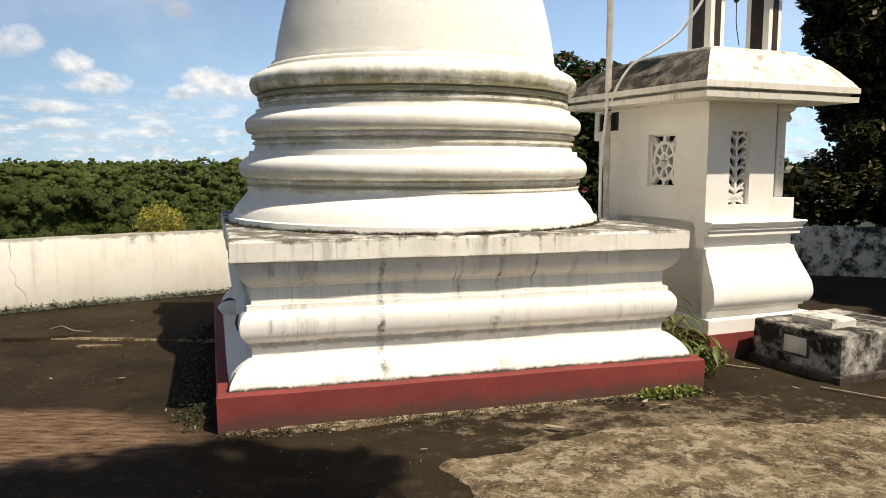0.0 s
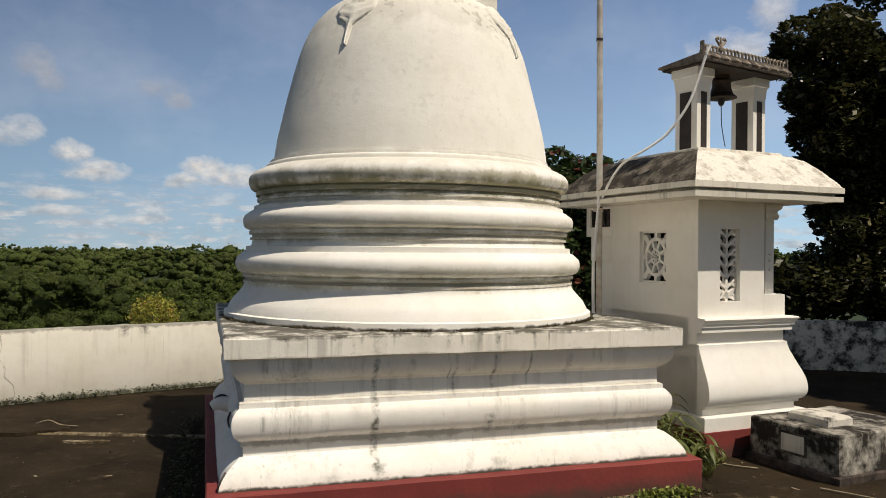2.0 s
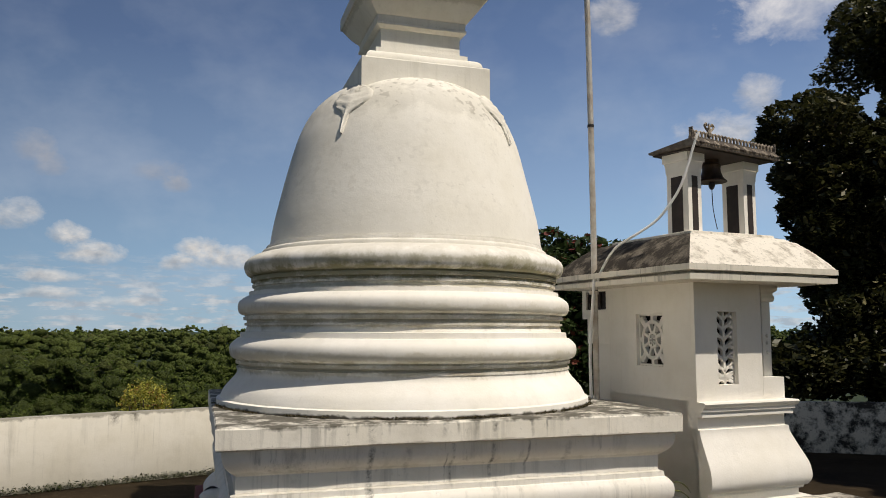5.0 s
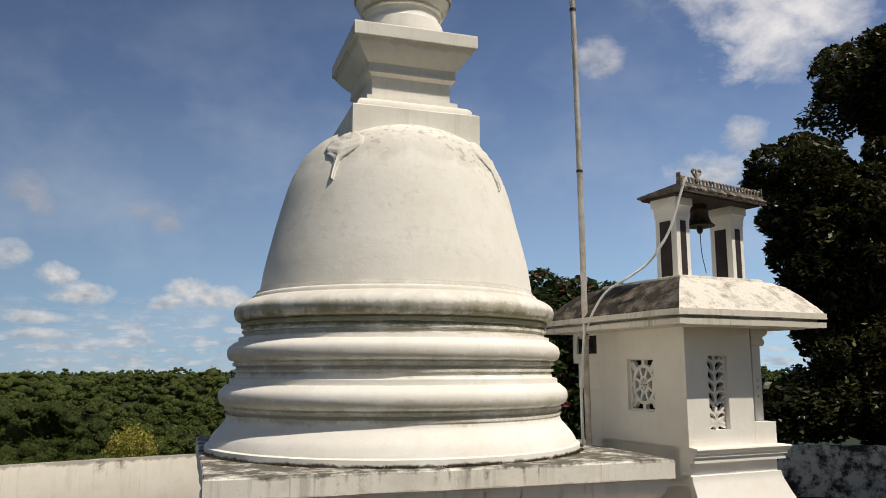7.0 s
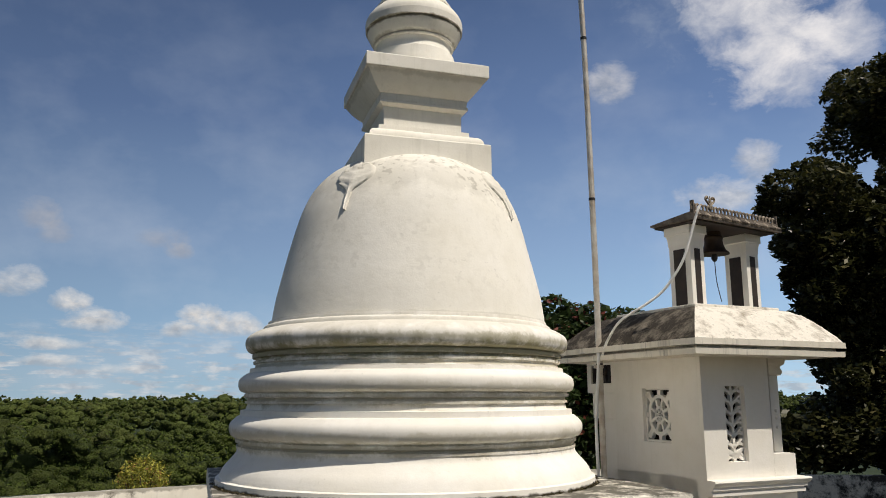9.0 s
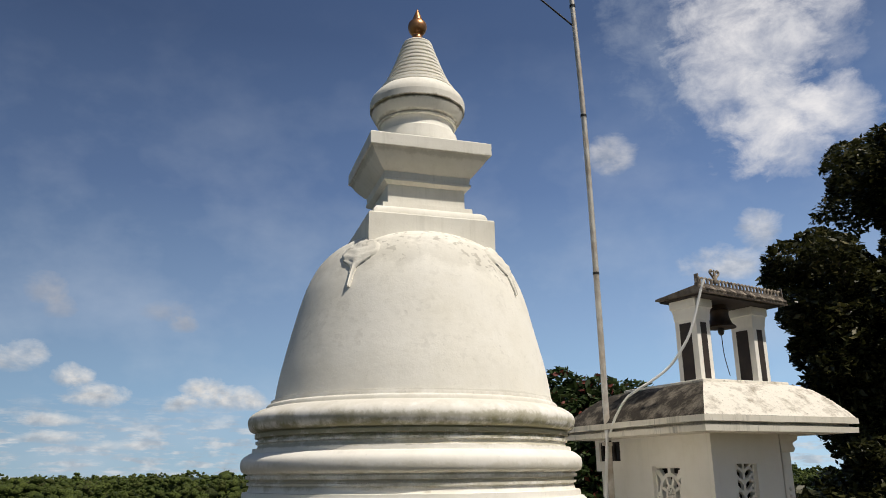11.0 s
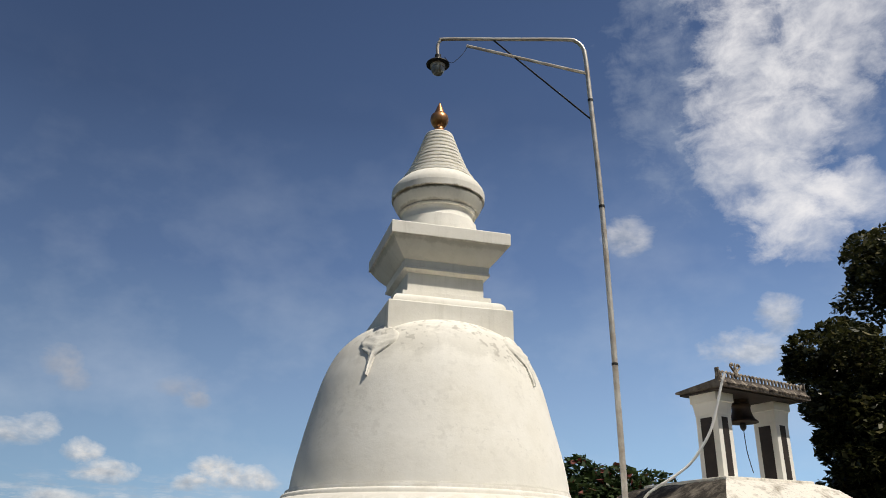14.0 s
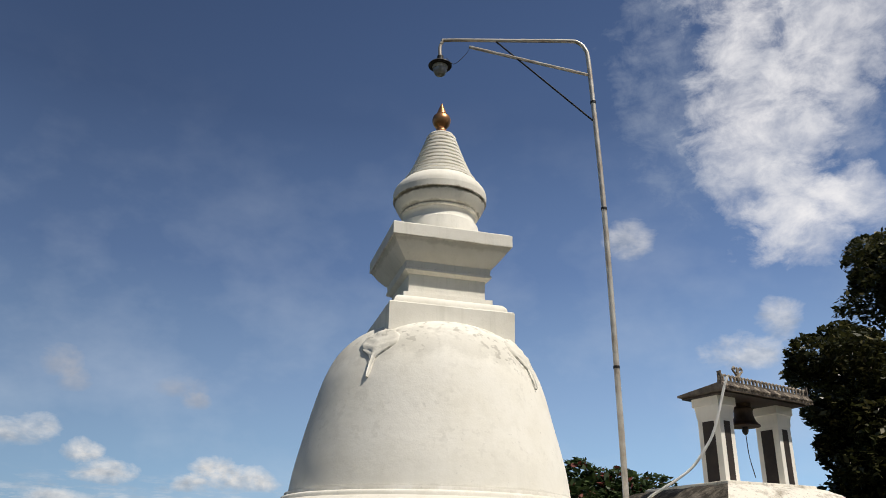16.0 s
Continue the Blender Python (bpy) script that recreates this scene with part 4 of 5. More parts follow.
    part("fascia", squared([(0.29, 2.100), (0.316, 2.101), (0.318, 2.146), (0.268, 2.149), (0.268, 2.170), (0.324, 2.174), (0.322, 2.222), (0.26, 2.226)], 0.0, 0.98, 0.0, 1.37, n=24, wear=0.004), PLASTER_FASCIA, root, "stained double fascia with shade painted into its groove")
    flat = (0.11, 1.04, 0.13, 1.20)

    def hip(side, material):
        bm, rows = bmesh.new(), []
        o, steps, n = (-0.312, 1.292, -0.312, 1.682), 10, 16
        for i in range(steps + 1):
            s = i / steps
            z = 2.224 + 0.306 * math.sin(s * math.pi / 2) ** 0.92 * (0.9 + 0.1 * s)
            x0, x1 = o[0] + (flat[0] - o[0]) * s, o[1] + (flat[1] - o[1]) * s
            y0, y1 = o[2] + (flat[2] - o[2]) * s, o[3] + (flat[3] - o[3]) * s
            a, b = {"front": ((x0, y0), (x1, y0)), "left": ((x0, y1), (x0, y0)), "right": ((x1, y0), (x1, y1)), "back": ((x1, y1), (x0, y1))}[side]
            rows.append([bm.verts.new((a[0] + (b[0] - a[0]) * j / n, a[1] + (b[1] - a[1]) * j / n, z + (0.010 * noise.noise((j * 0.7 + i, i * 0.6, len(side))) if 0 < i else 0))) for j in range(n + 1)])
        for p, q in zip(rows, rows[1:]):
            for j in range(n):
                bm.faces.new((p[j], p[j + 1], q[j + 1], q[j]))
        return part("roof_slope", bm, material, root, smooth=50)

    # sunward slopes pale, the others dark: their shade is put into the colour
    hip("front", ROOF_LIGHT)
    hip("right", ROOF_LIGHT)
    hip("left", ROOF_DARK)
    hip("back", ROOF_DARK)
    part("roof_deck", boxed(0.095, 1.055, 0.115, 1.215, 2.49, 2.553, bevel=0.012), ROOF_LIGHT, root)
    # dark core closes the roof below its slopes
    part("roof_core", boxed(0.0, 0.95, 0.05, 1.3, 2.13, 2.40), ROOF_DARK, root)
    return root


build_shrine()
TOWER = SHRINE @ pose(0.246, 0.30, 2.545, 0, 0, 9)


def build_tower():
    root = thing("bell_turret", "small white bell turret with dark inset panels on the shrine roof", "turret", TOWER)
    for x in (0.0, 0.785):
        pier = part("pier", squared([(0.0, 0.0), (0.0, 0.56)], x, x + 0.178, 0.0, 0.235), PLASTER_SHRINE, root)
        part("capital", squared(smooth_rows([(0.0, 0.558, 1), (0.004, 0.562), (0.008, 0.62), (0.016, 0.66, 1), (0.026, 0.665, 1), (0.026, 0.738, 1), (0.0, 0.739)]), x, x + 0.178, 0.0, 0.235), PLASTER_SHRINE, root)
        part("inset_panel", boxed(x + 0.052, x + 0.126, -0.004, 0.01, 0.0, 0.53), PANEL_DARK, pier, "dark painted inset panel")
        part("inset_panel", boxed(x - 0.004, x + 0.01, 0.060, 0.185, 0.0, 0.53), PANEL_DARK, pier, "dark painted inset panel")
    part("ceiling_board", boxed(-0.07, 1.03, -0.15, 0.33, 0.738, 0.752), PANEL_DARK, root)
    bm = bmesh.new()
    x0, x1, y0, y1, yr = -0.115, 1.085, -0.19, 0.34, -0.135
    prof = [(y0, 0.750), (y0 + 0.05, 0.754), (y1, 0.754), (y1, 0.772), (yr, 0.822), (y0, 0.768)]
    rings(bm, [[(x0, y, z) for y, z in prof], [(x1, y, z) for y, z in prof]])
    part("gable_roof", bm, TILE_BROWN, root, "weathered tiled roof", smooth=10)
    for k in range(26):
        x = x0 + 0.03 + (x1 - x0 - 0.06) * k / 25
        part("tile", tube([(x, y0 - 0.008, 0.770), (x, yr - 0.006, 0.820)], [0.017, 0.016], 8, 1), TERRACOTTA if k % 3 == 0 else TILE_BROWN, root)
    crest = part("ridge_crest", boxed(x0, x1, yr - 0.02, yr + 0.02, 0.812, 0.838), TILE_BROWN, root, "pierced ridge cresting")
    for k in range(24):
        x = x0 + 0.03 + (x1 - x0 - 0.06) * k / 23
        part("crest_loop", tube([(x - 0.024, yr, 0.838), (x - 0.022, yr, 0.872), (x, yr, 0.890), (x + 0.022, yr, 0.872), (x + 0.024, yr, 0.838)], 0.011, 6, 3), TERRACOTTA, crest)
    for x in (x0 + 0.01, x1 - 0.01):
        part("crest_end", boxed(x - 0.007, x + 0.007, yr - 0.02, yr + 0.02, 0.80, 0.918, bevel=0.003), TILE_BROWN, crest)
    orn = part("roof_ornament", tube([(0.14, yr, 0.86), (0.14, yr, 0.94), (0.14, yr, 0.985)], [0.022, 0.014, 0.004], 8, 2), TERRACOTTA, root, "trefoil terracotta ornament")
    for s in (-1, 1):
        part("scroll", tube([(0.14, yr, 0.89), (0.14 + s * 0.035, yr, 0.925), (0.14 + s * 0.062, yr, 0.955), (0.14 + s * 0.040, yr, 0.978), (0.14 + s * 0.028, yr, 0.958)], 0.010, 7, 4), TERRACOTTA, orn)
    return root


build_tower()


def build_bell():
    at = TOWER @ pose(0.475, 0.115, 0.530)
    root = thing("bell", "dark old bronze bell hanging in the turret", "bell", at)
    part("bell_body", spun(smooth_rows([(0.138, 0.0, 1), (0.134, 0.012), (0.106, 0.040), (0.088, 0.085), (0.082, 0.130), (0.088, 0.160), (0.060, 0.180), (0.012, 0.186)]), 36), BRONZE, root)
    part("hanger", tube([(0, 0, 0.175), (0, 0, 0.212)], 0.075, 12, 1), BRONZE, root)
    part("clapper", tube([(0, 0, 0.1), (0, 0, -0.035), (0, 0, -0.07)], [0.008, 0.030, 0.008], 8, 3), BLACK, root)
    part("cord", tube([(0, 0, -0.06), (0.01, 0.0, -0.25), (0.035, -0.02, -0.44)], 0.004, 5, 4), BLACK, root, "thin pull cord")


build_bell()

# ---------------------------------------------------------------- lamp post, cable, tomb


def build_lamp_post():
    root = thing("lamp_post", "tall galvanised tube lamp post arching over the stupa", "lamp post", pose(1.491, 7.10, -0.075) @ Matrix.Scale(1.043, 4))
    part("post_tube", tube([(0.0, 0, 0), (-0.005, 0, 1.5), (-0.012, 0, 3.2), (-0.035, 0, 5.1), (-0.078, 0, 6.35), (-0.100, 0, 6.85), (-0.125, 0, 6.98), (-0.19, 0, 7.06), (-0.31, 0, 7.085), (-0.9, 0, 7.085), (-1.58, 0.0, 7.085), (-1.645, 0, 7.06), (-1.672, 0, 6.99), (-1.668, 0, 6.87)], [0.027, 0.027, 0.025, 0.023, 0.021, 0.019, 0.018, 0.018], 12, 5), STEEL, root)
    part("brace", tube([(-0.10, 0, 6.655), (-1.36, 0.0, 7.0)], 0.016, 8, 1), STEEL, root)
    part("stay", tube([(-0.085, 0, 6.10), (-1.07, 0.0, 7.07)], 0.009, 6, 1), BLACK, root, "thin dark stay rod")
    for z, x in ((2.05, -0.008), (3.54, -0.016), (5.11, -0.036), (6.32, -0.077)):
        part("clamp", tube([(x, 0, z - 0.012), (x, 0, z + 0.012)], 0.030, 12, 1), BLACK if z < 6.5 else STEEL, root)
    lamp = part("lamp_shade", spun(smooth_rows([(0.118, -0.085, 1), (0.124, -0.070), (0.085, -0.035), (0.040, -0.018), (0.034, 0.045, 1), (0.010, 0.05)]), 32), BLACK, root, "dark enamel lamp shade", place=pose(-1.666, 0, 6.83))
    part("lamp_socket", spun([(0.078, -0.115), (0.082, -0.08), (0.05, -0.06)], 24), STEEL, lamp)
    part("lamp_bowl", spun(smooth_rows([(0.004, -0.200, 1), (0.040, -0.192), (0.066, -0.160), (0.072, -0.115, 1)]), 24), LAMP_GLASS, lamp, "frosted glass bowl")
    part("conduit", tube([(-0.06, -0.045, 1.0), (-0.065, -0.045, 1.55), (-0.035, -0.05, 1.95), (-0.02, -0.05, 2.15)], 0.014, 8, 4), CABLE, root, "white conduit strapped to the post")
    part("wire", tube([(-1.60, 0, 6.86), (-1.52, 0.0, 6.78), (-1.40, 0, 6.90), (-1.35, 0, 7.0)], 0.003, 5, 5), BLACK, root)
    part("strap", tube([(-0.02, -0.02, 2.02), (-0.02, -0.02, 2.05)], 0.044, 12, 1), STEEL, root)


build_lamp_post()


def build_cable():
    pts = [(2.235, 6.360, 3.375), (2.200, 6.360, 3.290), (2.138, 6.375, 3.085), (2.072, 6.395, 2.900), (1.985, 6.425, 2.755), (1.895, 6.460, 2.640), (1.768, 6.490, 2.545), (1.655, 6.535, 2.475), (1.580, 6.700, 2.410), (1.525, 6.900, 2.275), (1.505, 7.00, 2.180), (1.488, 7.05, 2.100)]
    single("cable", tube(pts, 0.0115, 8, 4), CABLE, "thick white cable slung from the turret to the lamp post", "cable")


build_cable()


def build_tomb():
    at = pose(2.885, 5.50, 0, 0, 0, 26)
    root = thing("masonry_box", "low lichen-blackened masonry box with a small raised cap", "masonry box", at)
    part("foot", squared([(0.022, -0.03), (0.020, 0.050), (0.008, 0.062), (-0.1, 0.064)], 0.0, 0.98, 0.0, 0.80, n=16, wear=0.010), FOOT_STONE, root, "dark foot course")
    part("body", squared([(0.0, 0.05), (-0.004, 0.340), (-0.014, 0.352), (-0.1, 0.354)], 0.0, 0.98, 0.0, 0.80, n=24, wear=0.010), TOMB_STONE, root)
    part("cap", squared([(0.0, 0.348), (0.0, 0.400), (-0.016, 0.418), (-0.08, 0.422)], 0.17, 0.45, 0.22, 0.58, n=10, wear=0.014), CAP_STONE, root, "raised cap slab")
    frame_bm = bmesh.new()
    for y0, y1, z0, z1 in ((0.27, 0.29, 0.13, 0.30), (0.50, 0.52, 0.13, 0.30), (0.29, 0.50, 0.13, 0.148), (0.29, 0.50, 0.282, 0.30)):
        box(frame_bm, -0.004, 0.01, y0, y1, z0, z1)
    part("tablet_frame", frame_bm, ROOF_DARK, root, "dark edge round the tablet")
    part("tablet", boxed(-0.007, 0.01, 0.292, 0.498, 0.150, 0.280, bevel=0.003), PLASTER_FASCIA, root, "pale inset tablet")


build_tomb()

# ---------------------------------------------------------------- ground details


def ragged(cx, cy, rx, ry, z, n, tilt=0.0, boxy=1.0):
    """A thin sheet with a ragged outline."""
    loops = []
    for inset, h in ((0.0, 0.0), (0.004, 0.6 * z), (0.03, z)):
        loop = []
        for k in range(n):
            a = 2 * math.pi * k / n
            c, s = math.cos(a), math.sin(a)
            c, s = math.copysign(abs(c) ** boxy, c), math.copysign(abs(s) ** boxy, s)
            r = 1 + 0.15 * noise.noise((c * 1.6 + cx, s * 1.6, 2)) - inset
            x, y = cx + rx * c * r + 0.1 * s, cy + ry * s * r + tilt * c
            for f, g in ((1.7, 0.16), (5.0, 0.07), (14.0, 0.03), (40.0, 0.012)):
                g *= min(1.0, rx * 2.2)
                x, y = x + g * noise.noise((x * f, y * f, 1.5)), y + g * noise.noise((x * f, y * f, 7.5))
            loop.append((x, y, h))
        loops.append(loop)
    return rings(bmesh.new(), loops)


def build_patch():
    single("cement_patch", ragged(2.66, 3.72, 2.56, 1.0, 0.014, 1100, 0.10, 0.72), LICHEN, "thin pale cement skin with lichen and ragged edges", "patch", kind="structure", smooth=60)


build_patch()


def build_drain():
    bm = bmesh.new()
    loops = []
    for k in range(121):
        x = -9 + 7.2 * k / 120
        y = 6.93 - 0.06 * (x + 4) + 0.035 * noise.noise((x * 1.5, 0, 5)) + 0.012 * noise.noise((x * 7, 1, 5))
        w = max(0.012, 0.035 + 0.06 * noise.noise((x * 2.2, 2, 0)))
        loops.append([(x, y - w, -0.01), (x, y - w * 0.8, 0.014), (x, y + w * 0.8, 0.016), (x, y + w, -0.01)])
    rings(bm, loops)
    single("drain_edge", bm, LICHEN, "worn pale cement strip across the asphalt", "kerb", kind="structure")


build_drain()


def build_silt():
    """Pale washed-out grit along the foot of the plinth."""
    loops = []
    for k in range(161):
        i = -1.6 + 3.26 * k / 160
        j = -1.652 - 0.002
        w = math.sin(math.pi * min(1.0, (160 - k) / 24) / 2) * max(0.012, 0.075 + 0.10 * noise.noise((i * 1.7, 3, 0)) + 0.05 * noise.noise((i * 8, 5, 0)))
        x0, y0 = -0.21 + i * ct - j * st, 6.484 + i * st + j * ct
        x1, y1 = x0 + w * st, y0 - w * ct
        loops.append([(x0, y0, -0.01), (x0, y0, 0.016), (x1 - 0.02 * st, y1 + 0.02 * ct, 0.010), (x1, y1, -0.004)])
    single("silt_strip", rings(bmesh.new(), loops), LICHEN, "pale washed grit along the red plinth foot", "grit", kind="structure", smooth=60)


ct, st = math.cos(0.29), math.sin(0.29)
build_silt()


def stick(points, radius, label):
    single("stick", tube(points, radius, 7, 4), DRY_WOOD, label, "stick")


DRY_WOOD = metal("sun-bleached dry wood", (0.36, 0.29, 0.19), (0.20, 0.155, 0.10), 0.9, 0.0)
stick([(2.24, 6.02, 0.012), (2.33, 5.95, 0.014), (2.47, 5.90, 0.012)], [0.008, 0.005], "pale dry stick lying by the shrine foot")
stick([(2.70, 5.40, 0.012), (2.86, 5.25, 0.016), (3.10, 5.08, 0.012), (3.45, 4.94, 0.012)], [0.008, 0.004], "long pale dry stick lying by the masonry box")
stick([(-3.75, 7.22, 0.010), (-3.6, 7.20, 0.055), (-3.45, 7.13, 0.030), (-3.3, 7.16, 0.012)], [0.007, 0.004], "crooked dry twig on the asphalt")


def dry_leaf(x, y, turn, length):
    bm, prev = bmesh.new(), None
    for i in range(7):
        f = i / 6
        w = 0.16 * length * math.sin(math.pi * min(0.98, 0.06 + 0.92 * f))
        z = 0.020 + 0.10 * length * (2 * f - 1) ** 2
        row = [bm.verts.new((length * (f - 0.5), u * w, z + abs(u) * w * 0.5)) for u in (-1, 0, 1)]
        if prev:
            for k in (0, 1):
                bm.faces.new((prev[k], prev[k + 1], row[k + 1], row[k]))
        prev = row
    single("dry_leaf", bm, DRY_WOOD, "curled pale dry leaf on the ground", "leaf", pose(x, y, 0, 0, 0, turn), smooth=60)


for row in ((0.68, 4.50, -20, 0.15), (-2.35, 5.55, 30, 0.07), (1.35, 5.02, 60, 0.10), (1.46, 4.95, 10, 0.09), (-0.1, 4.15, 15, 0.05), (2.5, 5.35, 120, 0.07), (-3.1, 7.6, 40, 0.06)):
    dry_leaf(*row)
single("flat_stone", ragged(-3.0, 6.62, 0.15, 0.035, 0.018, 60), LICHEN, "flat pale worn stone set in the asphalt", "stone")
single("soil_mound", ragged(-3.75, 7.0, 0.42, 0.20, 0.035, 120), ASPHALT, "low mound of brown soil", "soil", kind="structure")


def blades(rng, foot, count, length, width, spread, droop):
    """Curved strap leaves rising from one foot."""
    made = []
    for _ in range(count):
        bm = bmesh.new()
        a, l = rng.uniform(0, 2 * math.pi), length * rng.uniform(0.55, 1.15)
        out, w = spread * rng.uniform(0.3, 1.1), width * rng.uniform(0.6, 1.2)
        d, s = Vector((math.cos(a), math.sin(a), 0)), Vector((-math.sin(a), math.cos(a), 0))
        base = Vector(foot) + d * rng.uniform(0, 0.05) + s * rng.uniform(-0.05, 0.05)
        prev = None
        for k in range(6):
            t = k / 5
            p = base + d * (l * out * t) + Vector((0, 0, l * (t - droop * t * t)))
            q = w * (1 - t) ** 0.7 * (0.5 + 0.9 * min(1, t * 3)) / 2 + 0.0008
            row = (bm.verts.new(p + s * q), bm.verts.new(p + Vector((0, 0, -q * 0.5))), bm.verts.new(p - s * q))
            if prev:
                bm.faces.new((prev[0], row[0], row[1], prev[1]))
                bm.faces.new((prev[1], row[1], row[2], prev[2]))
            prev = row
        made.append(bm)
    return made


def lance_stem(rng, foot, height, lean, turn):
    """One arching stem and its drooping lance leaves, set alternately."""
    out = Vector((math.cos(turn), math.sin(turn), 0))
    line = [Vector(foot) + out * (lean * t * t) + Vector((0, 0, height * (t - 0.22 * t * t))) for t in (0, 0.25, 0.5, 0.75, 1.0)]
    stem = tube([tuple(p) for p in line], [0.007, 0.003], 6, 3)
    leaves = []
    for k in range(9):
        t = 0.30 + 0.70 * k / 8
        base = Vector(foot) + out * (lean * t * t) + Vector((0, 0, height * (t - 0.22 * t * t)))
        a = turn + (1 if k % 2 else -1) * rng.uniform(0.5, 1.5)
        d, side = Vector((math.cos(a), math.sin(a), 0)), Vector((-math.sin(a), math.cos(a), 0))
        l, w, bm, prev = rng.uniform(0.14, 0.23), rng.uniform(0.014, 0.021), bmesh.new(), None
        for i in range(6):
            f = i / 5
            p = base + d * (l * f * 0.9) + Vector((0, 0, l * (0.42 * f - 0.95 * f * f)))
            q = w * math.sin(math.pi * min(0.97, 0.10 + 0.87 * f)) ** 0.8
            row = (bm.verts.new(p + side * q), bm.verts.new(p - Vector((0, 0, q * 0.5))), bm.verts.new(p - side * q))
            if prev:
                bm.faces.new((prev[0], row[0], row[1], prev[1]))
                bm.faces.new((prev[1], row[1], row[2], prev[2]))
            prev = row
        leaves.append(bm)
    return stem, leaves


rng = np.random.default_rng(11)
for x, y, count, height in ((1.90, 5.98, 6, 0.36), (2.02, 6.10, 5, 0.33), (1.82, 6.28, 7, 0.60)):
    clump = thing("leafy_clump", "clump of arching stems with drooping green and yellow lance leaves", "plant", pose(x, y, 0), "leafy clumps beside the shrine")
    for _ in range(count):
        foot = (rng.uniform(-0.07, 0.07), rng.uniform(-0.07, 0.07), 0)
        stem, leaves = lance_stem(rng, foot, height * rng.uniform(0.7, 1.1), rng.uniform(0.05, 0.26), rng.uniform(0, 2 * math.pi))
        stalk = part("stem", stem, LEAF_GRASS, clump)
        for bm in leaves:
            part("leaf", bm, LEAF_GRASS, stalk, smooth=60)
for x, y in ((2.00, 5.72), (2.08, 5.86)):
    tuft = thing("grass_tuft", "small pale green grass tuft at the plinth corner", "plant", pose(x, y, 0), "grass tufts beside the shrine")
    for bm in blades(rng, (0, 0, 0), 16, 0.20, 0.016, 0.7, 0.5):
        part("blade", bm, LEAF_GRASS, tuft, smooth=60)


def weeds(name, label, spots, leaf, material, count):
    rng = np.random.default_rng(len(spots) * 7 + count)
    quads = []
    for x, y, z, r, h in spots:
        p = rng.normal(size=(count, 3)) * (r * 0.5, r * 0.5, 0.3 * h) + (x, y, z + h * 0.5)
        p[:, 2] = np.maximum(p[:, 2], z + 0.005)
        quads.append(leaf_cloud(rng, p, leaf, 0.7, 1.8))
    return tagged(new(name, leaf_mesh(name, quads, material)), label, "weeds", kind="stuff")


def beside(i, j):
    return -0.21 + i * ct - j * st, 6.484 + i * st + j * ct


front_spots = [(*beside(1.15 + 0.06 * k, -1.72), 0, 0.06, 0.055) for k in range(7)]
weeds("front_weeds", "bright green broad-leaved weeds at the plinth foot", front_spots, 0.024, LEAF_WEED, 80)
side_spots = [(*beside(-1.75 - 0.10 * rng.random(), -1.5 + 0.16 * k), 0, 0.09, 0.06) for k in range(20)]
weeds("side_weeds", "low weeds along the shaded plinth side", side_spots, 0.017, LEAF_SHADY, 44)
wall_spots = [(x, terrace_edge(x) - 0.06, 0, 0.06, 0.05 + 0.05 * rng.random()) for x in np.arange(-9, -1.5, 0.09)]
weeds("wall_weeds", "sparse moss and weeds along the parapet foot", wall_spots, 0.018, LEAF_SHADY, 40)
shrine_spots = [(*(SHRINE @ Vector((-0.12 + 0.03 * k, -0.2 - 0.012 * k, 0))).xy, 0, 0.06, 0.08) for k in range(5)]
weeds("shrine_weeds", "dry pale grass tuft at the shrine foot", shrine_spots, 0.03, LEAF_GRASS, 40)


moss_spots = [(*beside(-1.62 + 0.035 * k, -1.675 - 0.09 * rng.random() ** 2), 0, 0.05, 0.022) for k in range(96)]
weeds("moss_strip", "brown moss and grit along the foot of the plinth", moss_spots, 0.011, MOSS, 30)


ring_spots = [(*beside(-0.03 + 1.508 * math.sin(a), 0.01 - 1.508 * math.cos(a)), 1.134, 0.022, 0.014) for a in np.arange(-1.6, 1.7, 0.016) if noise.noise((a * 5, 3, 0)) > -0.12]
weeds("ring_moss", "black moss and grit round the drum foot", ring_spots, 0.010, MOSS, 16)


def litter():
    rng = np.random.default_rng(3)
    p = np.stack([rng.uniform(-4.5, 4.5, 420), rng.uniform(3.3, 8.5, 420), np.full(420, 0.012)], 1)
    near = np.array([[*beside(rng.uniform(-1.6, 1.7), -1.68 - abs(rng.normal()) * 0.09), 0.014] for _ in range(350)])
    q = leaf_cloud(rng, np.concatenate([p, near]), 0.013, 0.15, 1.9)
    tagged(new("leaf_litter", leaf_mesh("leaf_litter", [q], LITTER)), "scattered dry leaves and grit on the asphalt", "litter", kind="stuff")


litter()

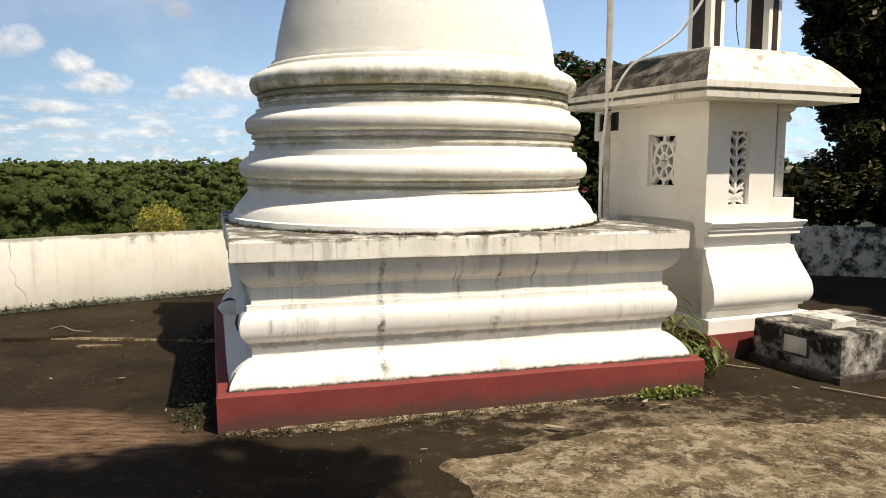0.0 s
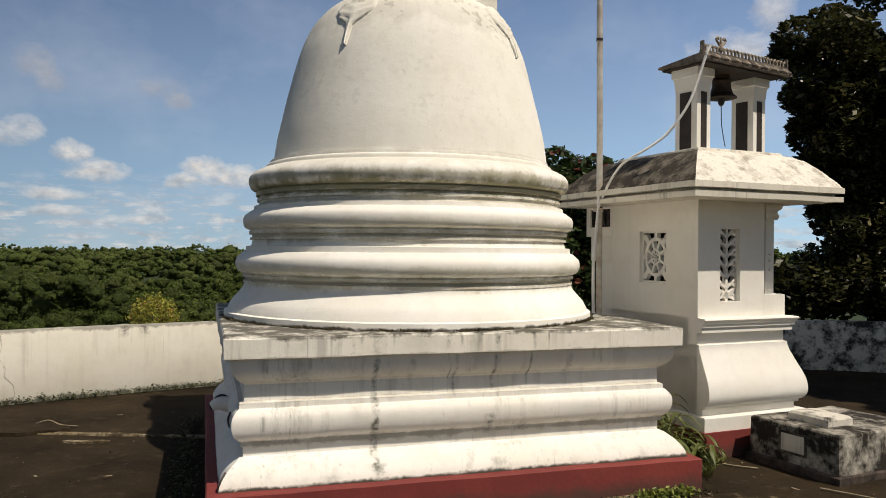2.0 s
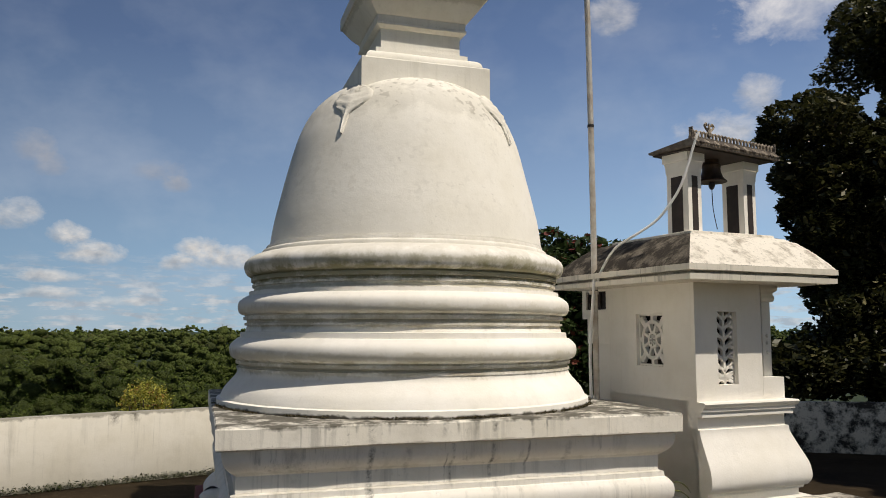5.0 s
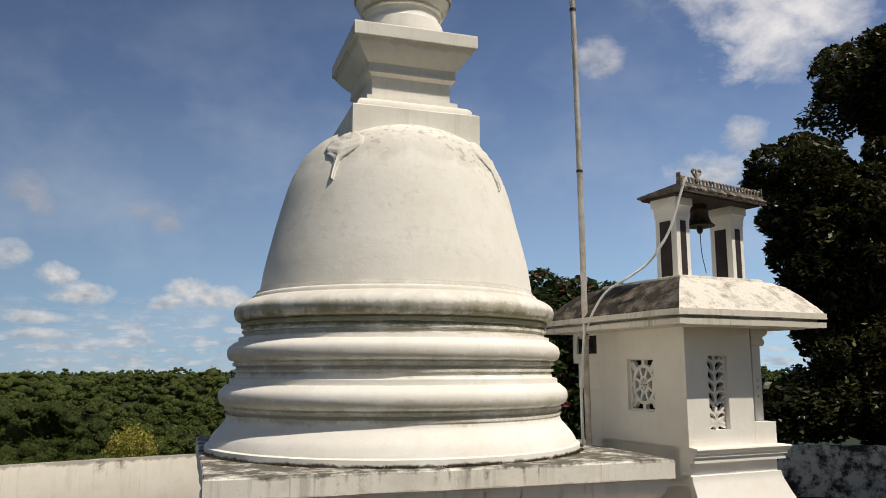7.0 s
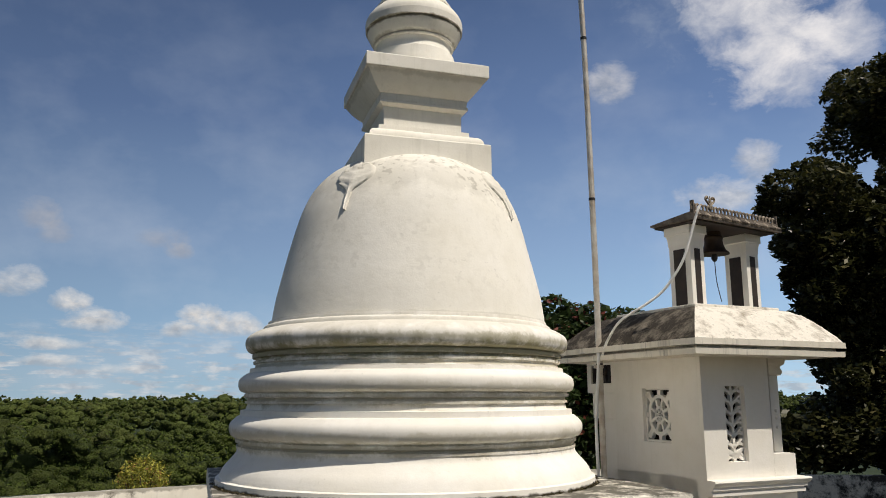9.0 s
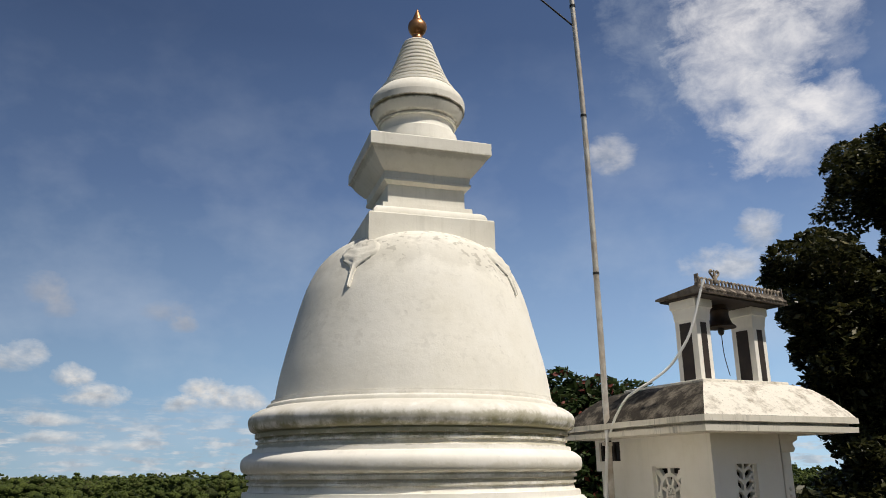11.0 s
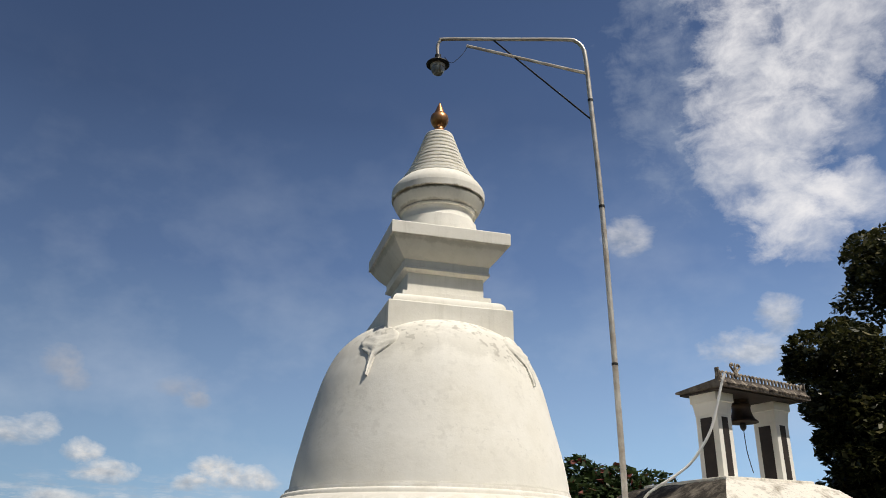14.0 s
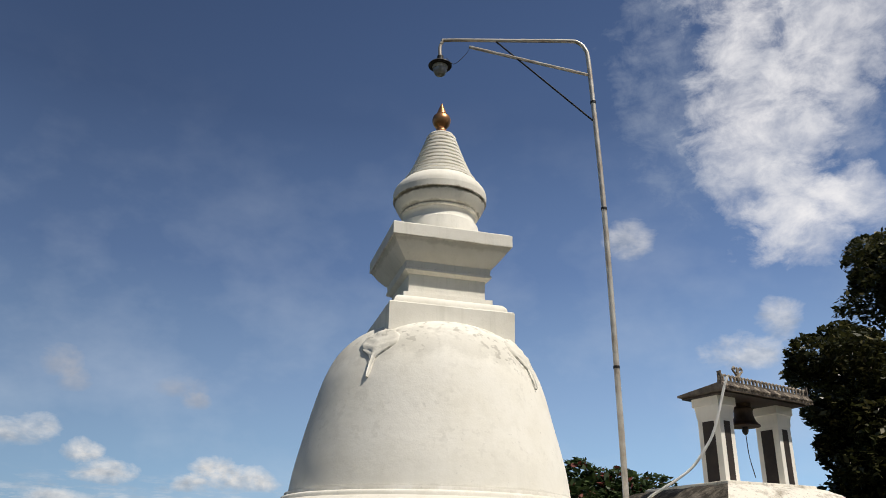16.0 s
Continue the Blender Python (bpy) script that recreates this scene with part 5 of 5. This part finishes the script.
# ---------------------------------------------------------------- trees
R = np.random.default_rng(21)
TREES = "dark trees beyond the parapet"
for label, foot, crown, radius, clumps, size, leaves in (
        ("tall dark broad-leaved tree with drooping glossy leaves beyond the parapet", (10.9, 15.6, -0.3), (10.35, 15.2, 7.5), (1.95, 1.8, 1.9), 64, 0.55, 330),
        ("dark broad-leaved tree with ragged outer branches beyond the parapet", (9.6, 14.6, -0.3), (7.90, 14.0, 4.75), (1.75, 1.5, 1.65), 60, 0.50, 330),
        ("dark tree with hanging branches behind the mouldy parapet", (10.6, 14.4, -0.3), (10.2, 14.4, 3.6), (1.9, 1.6, 2.2), 46, 0.60, 300),
        ("dark shrubby tree low behind the mouldy parapet", (8.6, 13.4, -0.3), (8.7, 13.4, 1.25), (3.3, 0.9, 1.25), 120, 0.46, 260),
        ("dark leafy tree with sky showing through its edge", (9.2, 14.9, -0.3), (8.1, 14.2, 2.9), (1.6, 1.2, 1.6), 60, 0.48, 300),
        ("dark broad-leaved tree leaning over the shrine roof line", (9.4, 14.2, -0.3), (7.45, 13.6, 3.75), (1.15, 0.9, 1.1), 60, 0.40, 300),
        ("dense dark tree standing back from the parapet", (12.6, 16.6, -0.3), (11.6, 16.6, 3.2), (3.0, 1.8, 3.0), 70, 0.70, 300)):
    tagged(tree("dark_tree", label, R, foot, crown, radius, clumps, size, int(leaves * 1.6), 0.088, LEAF_DARK, 12, 0.20), group=TREES)
tree("flowering_tree", "round green tree with dull red blossom beyond the terrace", R, (4.3, 21.5, -2.5), (3.65, 21.5, 1.75), (2.9, 1.8, 2.5), 230, 0.72, 300, 0.14, LEAF_FLOWER, 8, 0.16)
tree("shade_tree", "leafy tree overhanging the terrace behind the walk", R, (6.2, -3.9, 0), (2.70, 0.26, 8.4), (1.35, 0.95, 0.8), 46, 0.28, 60, 0.13, LEAF_DARK, 8, 0.20)
tree("shade_tree", "leafy tree shading the mouldy parapet", R, (12.6, 7.5, 0), (9.9, 7.6, 6.6), (2.6, 2.2, 1.2), 100, 0.55, 240, 0.16, LEAF_DARK, 8, 0.22)


def bush():
    rng = np.random.default_rng(8)
    root = thing("croton_bush", "yellow-green croton bush behind the cream parapet", "bush", pose(-3.62, 9.95, -0.2))
    for _ in range(9):
        e = rng.normal(size=3) * (0.22, 0.15, 0.12) + (0, 0, 1.0)
        part("stem", tube([(0, 0, 0), tuple(e * (0.5, 0.5, 0.55)), tuple(e)], [0.012, 0.005], 5, 3), BARK, root)
    p = rng.normal(size=(2600, 3))
    p *= (rng.uniform(0.2, 1.0, (2600, 1)) ** 0.4) / np.linalg.norm(p, axis=1)[:, None]
    p = p * (0.33, 0.27, 0.30) * rng.uniform(0.8, 1.15, (2600, 1)) + (-0.01, 0, 0.97)
    ob = new("foliage", leaf_mesh("foliage", [leaf_cloud(rng, p, 0.021, 0.9, 2.4)], LEAF_YELLOW))
    ob.parent = root


bush()
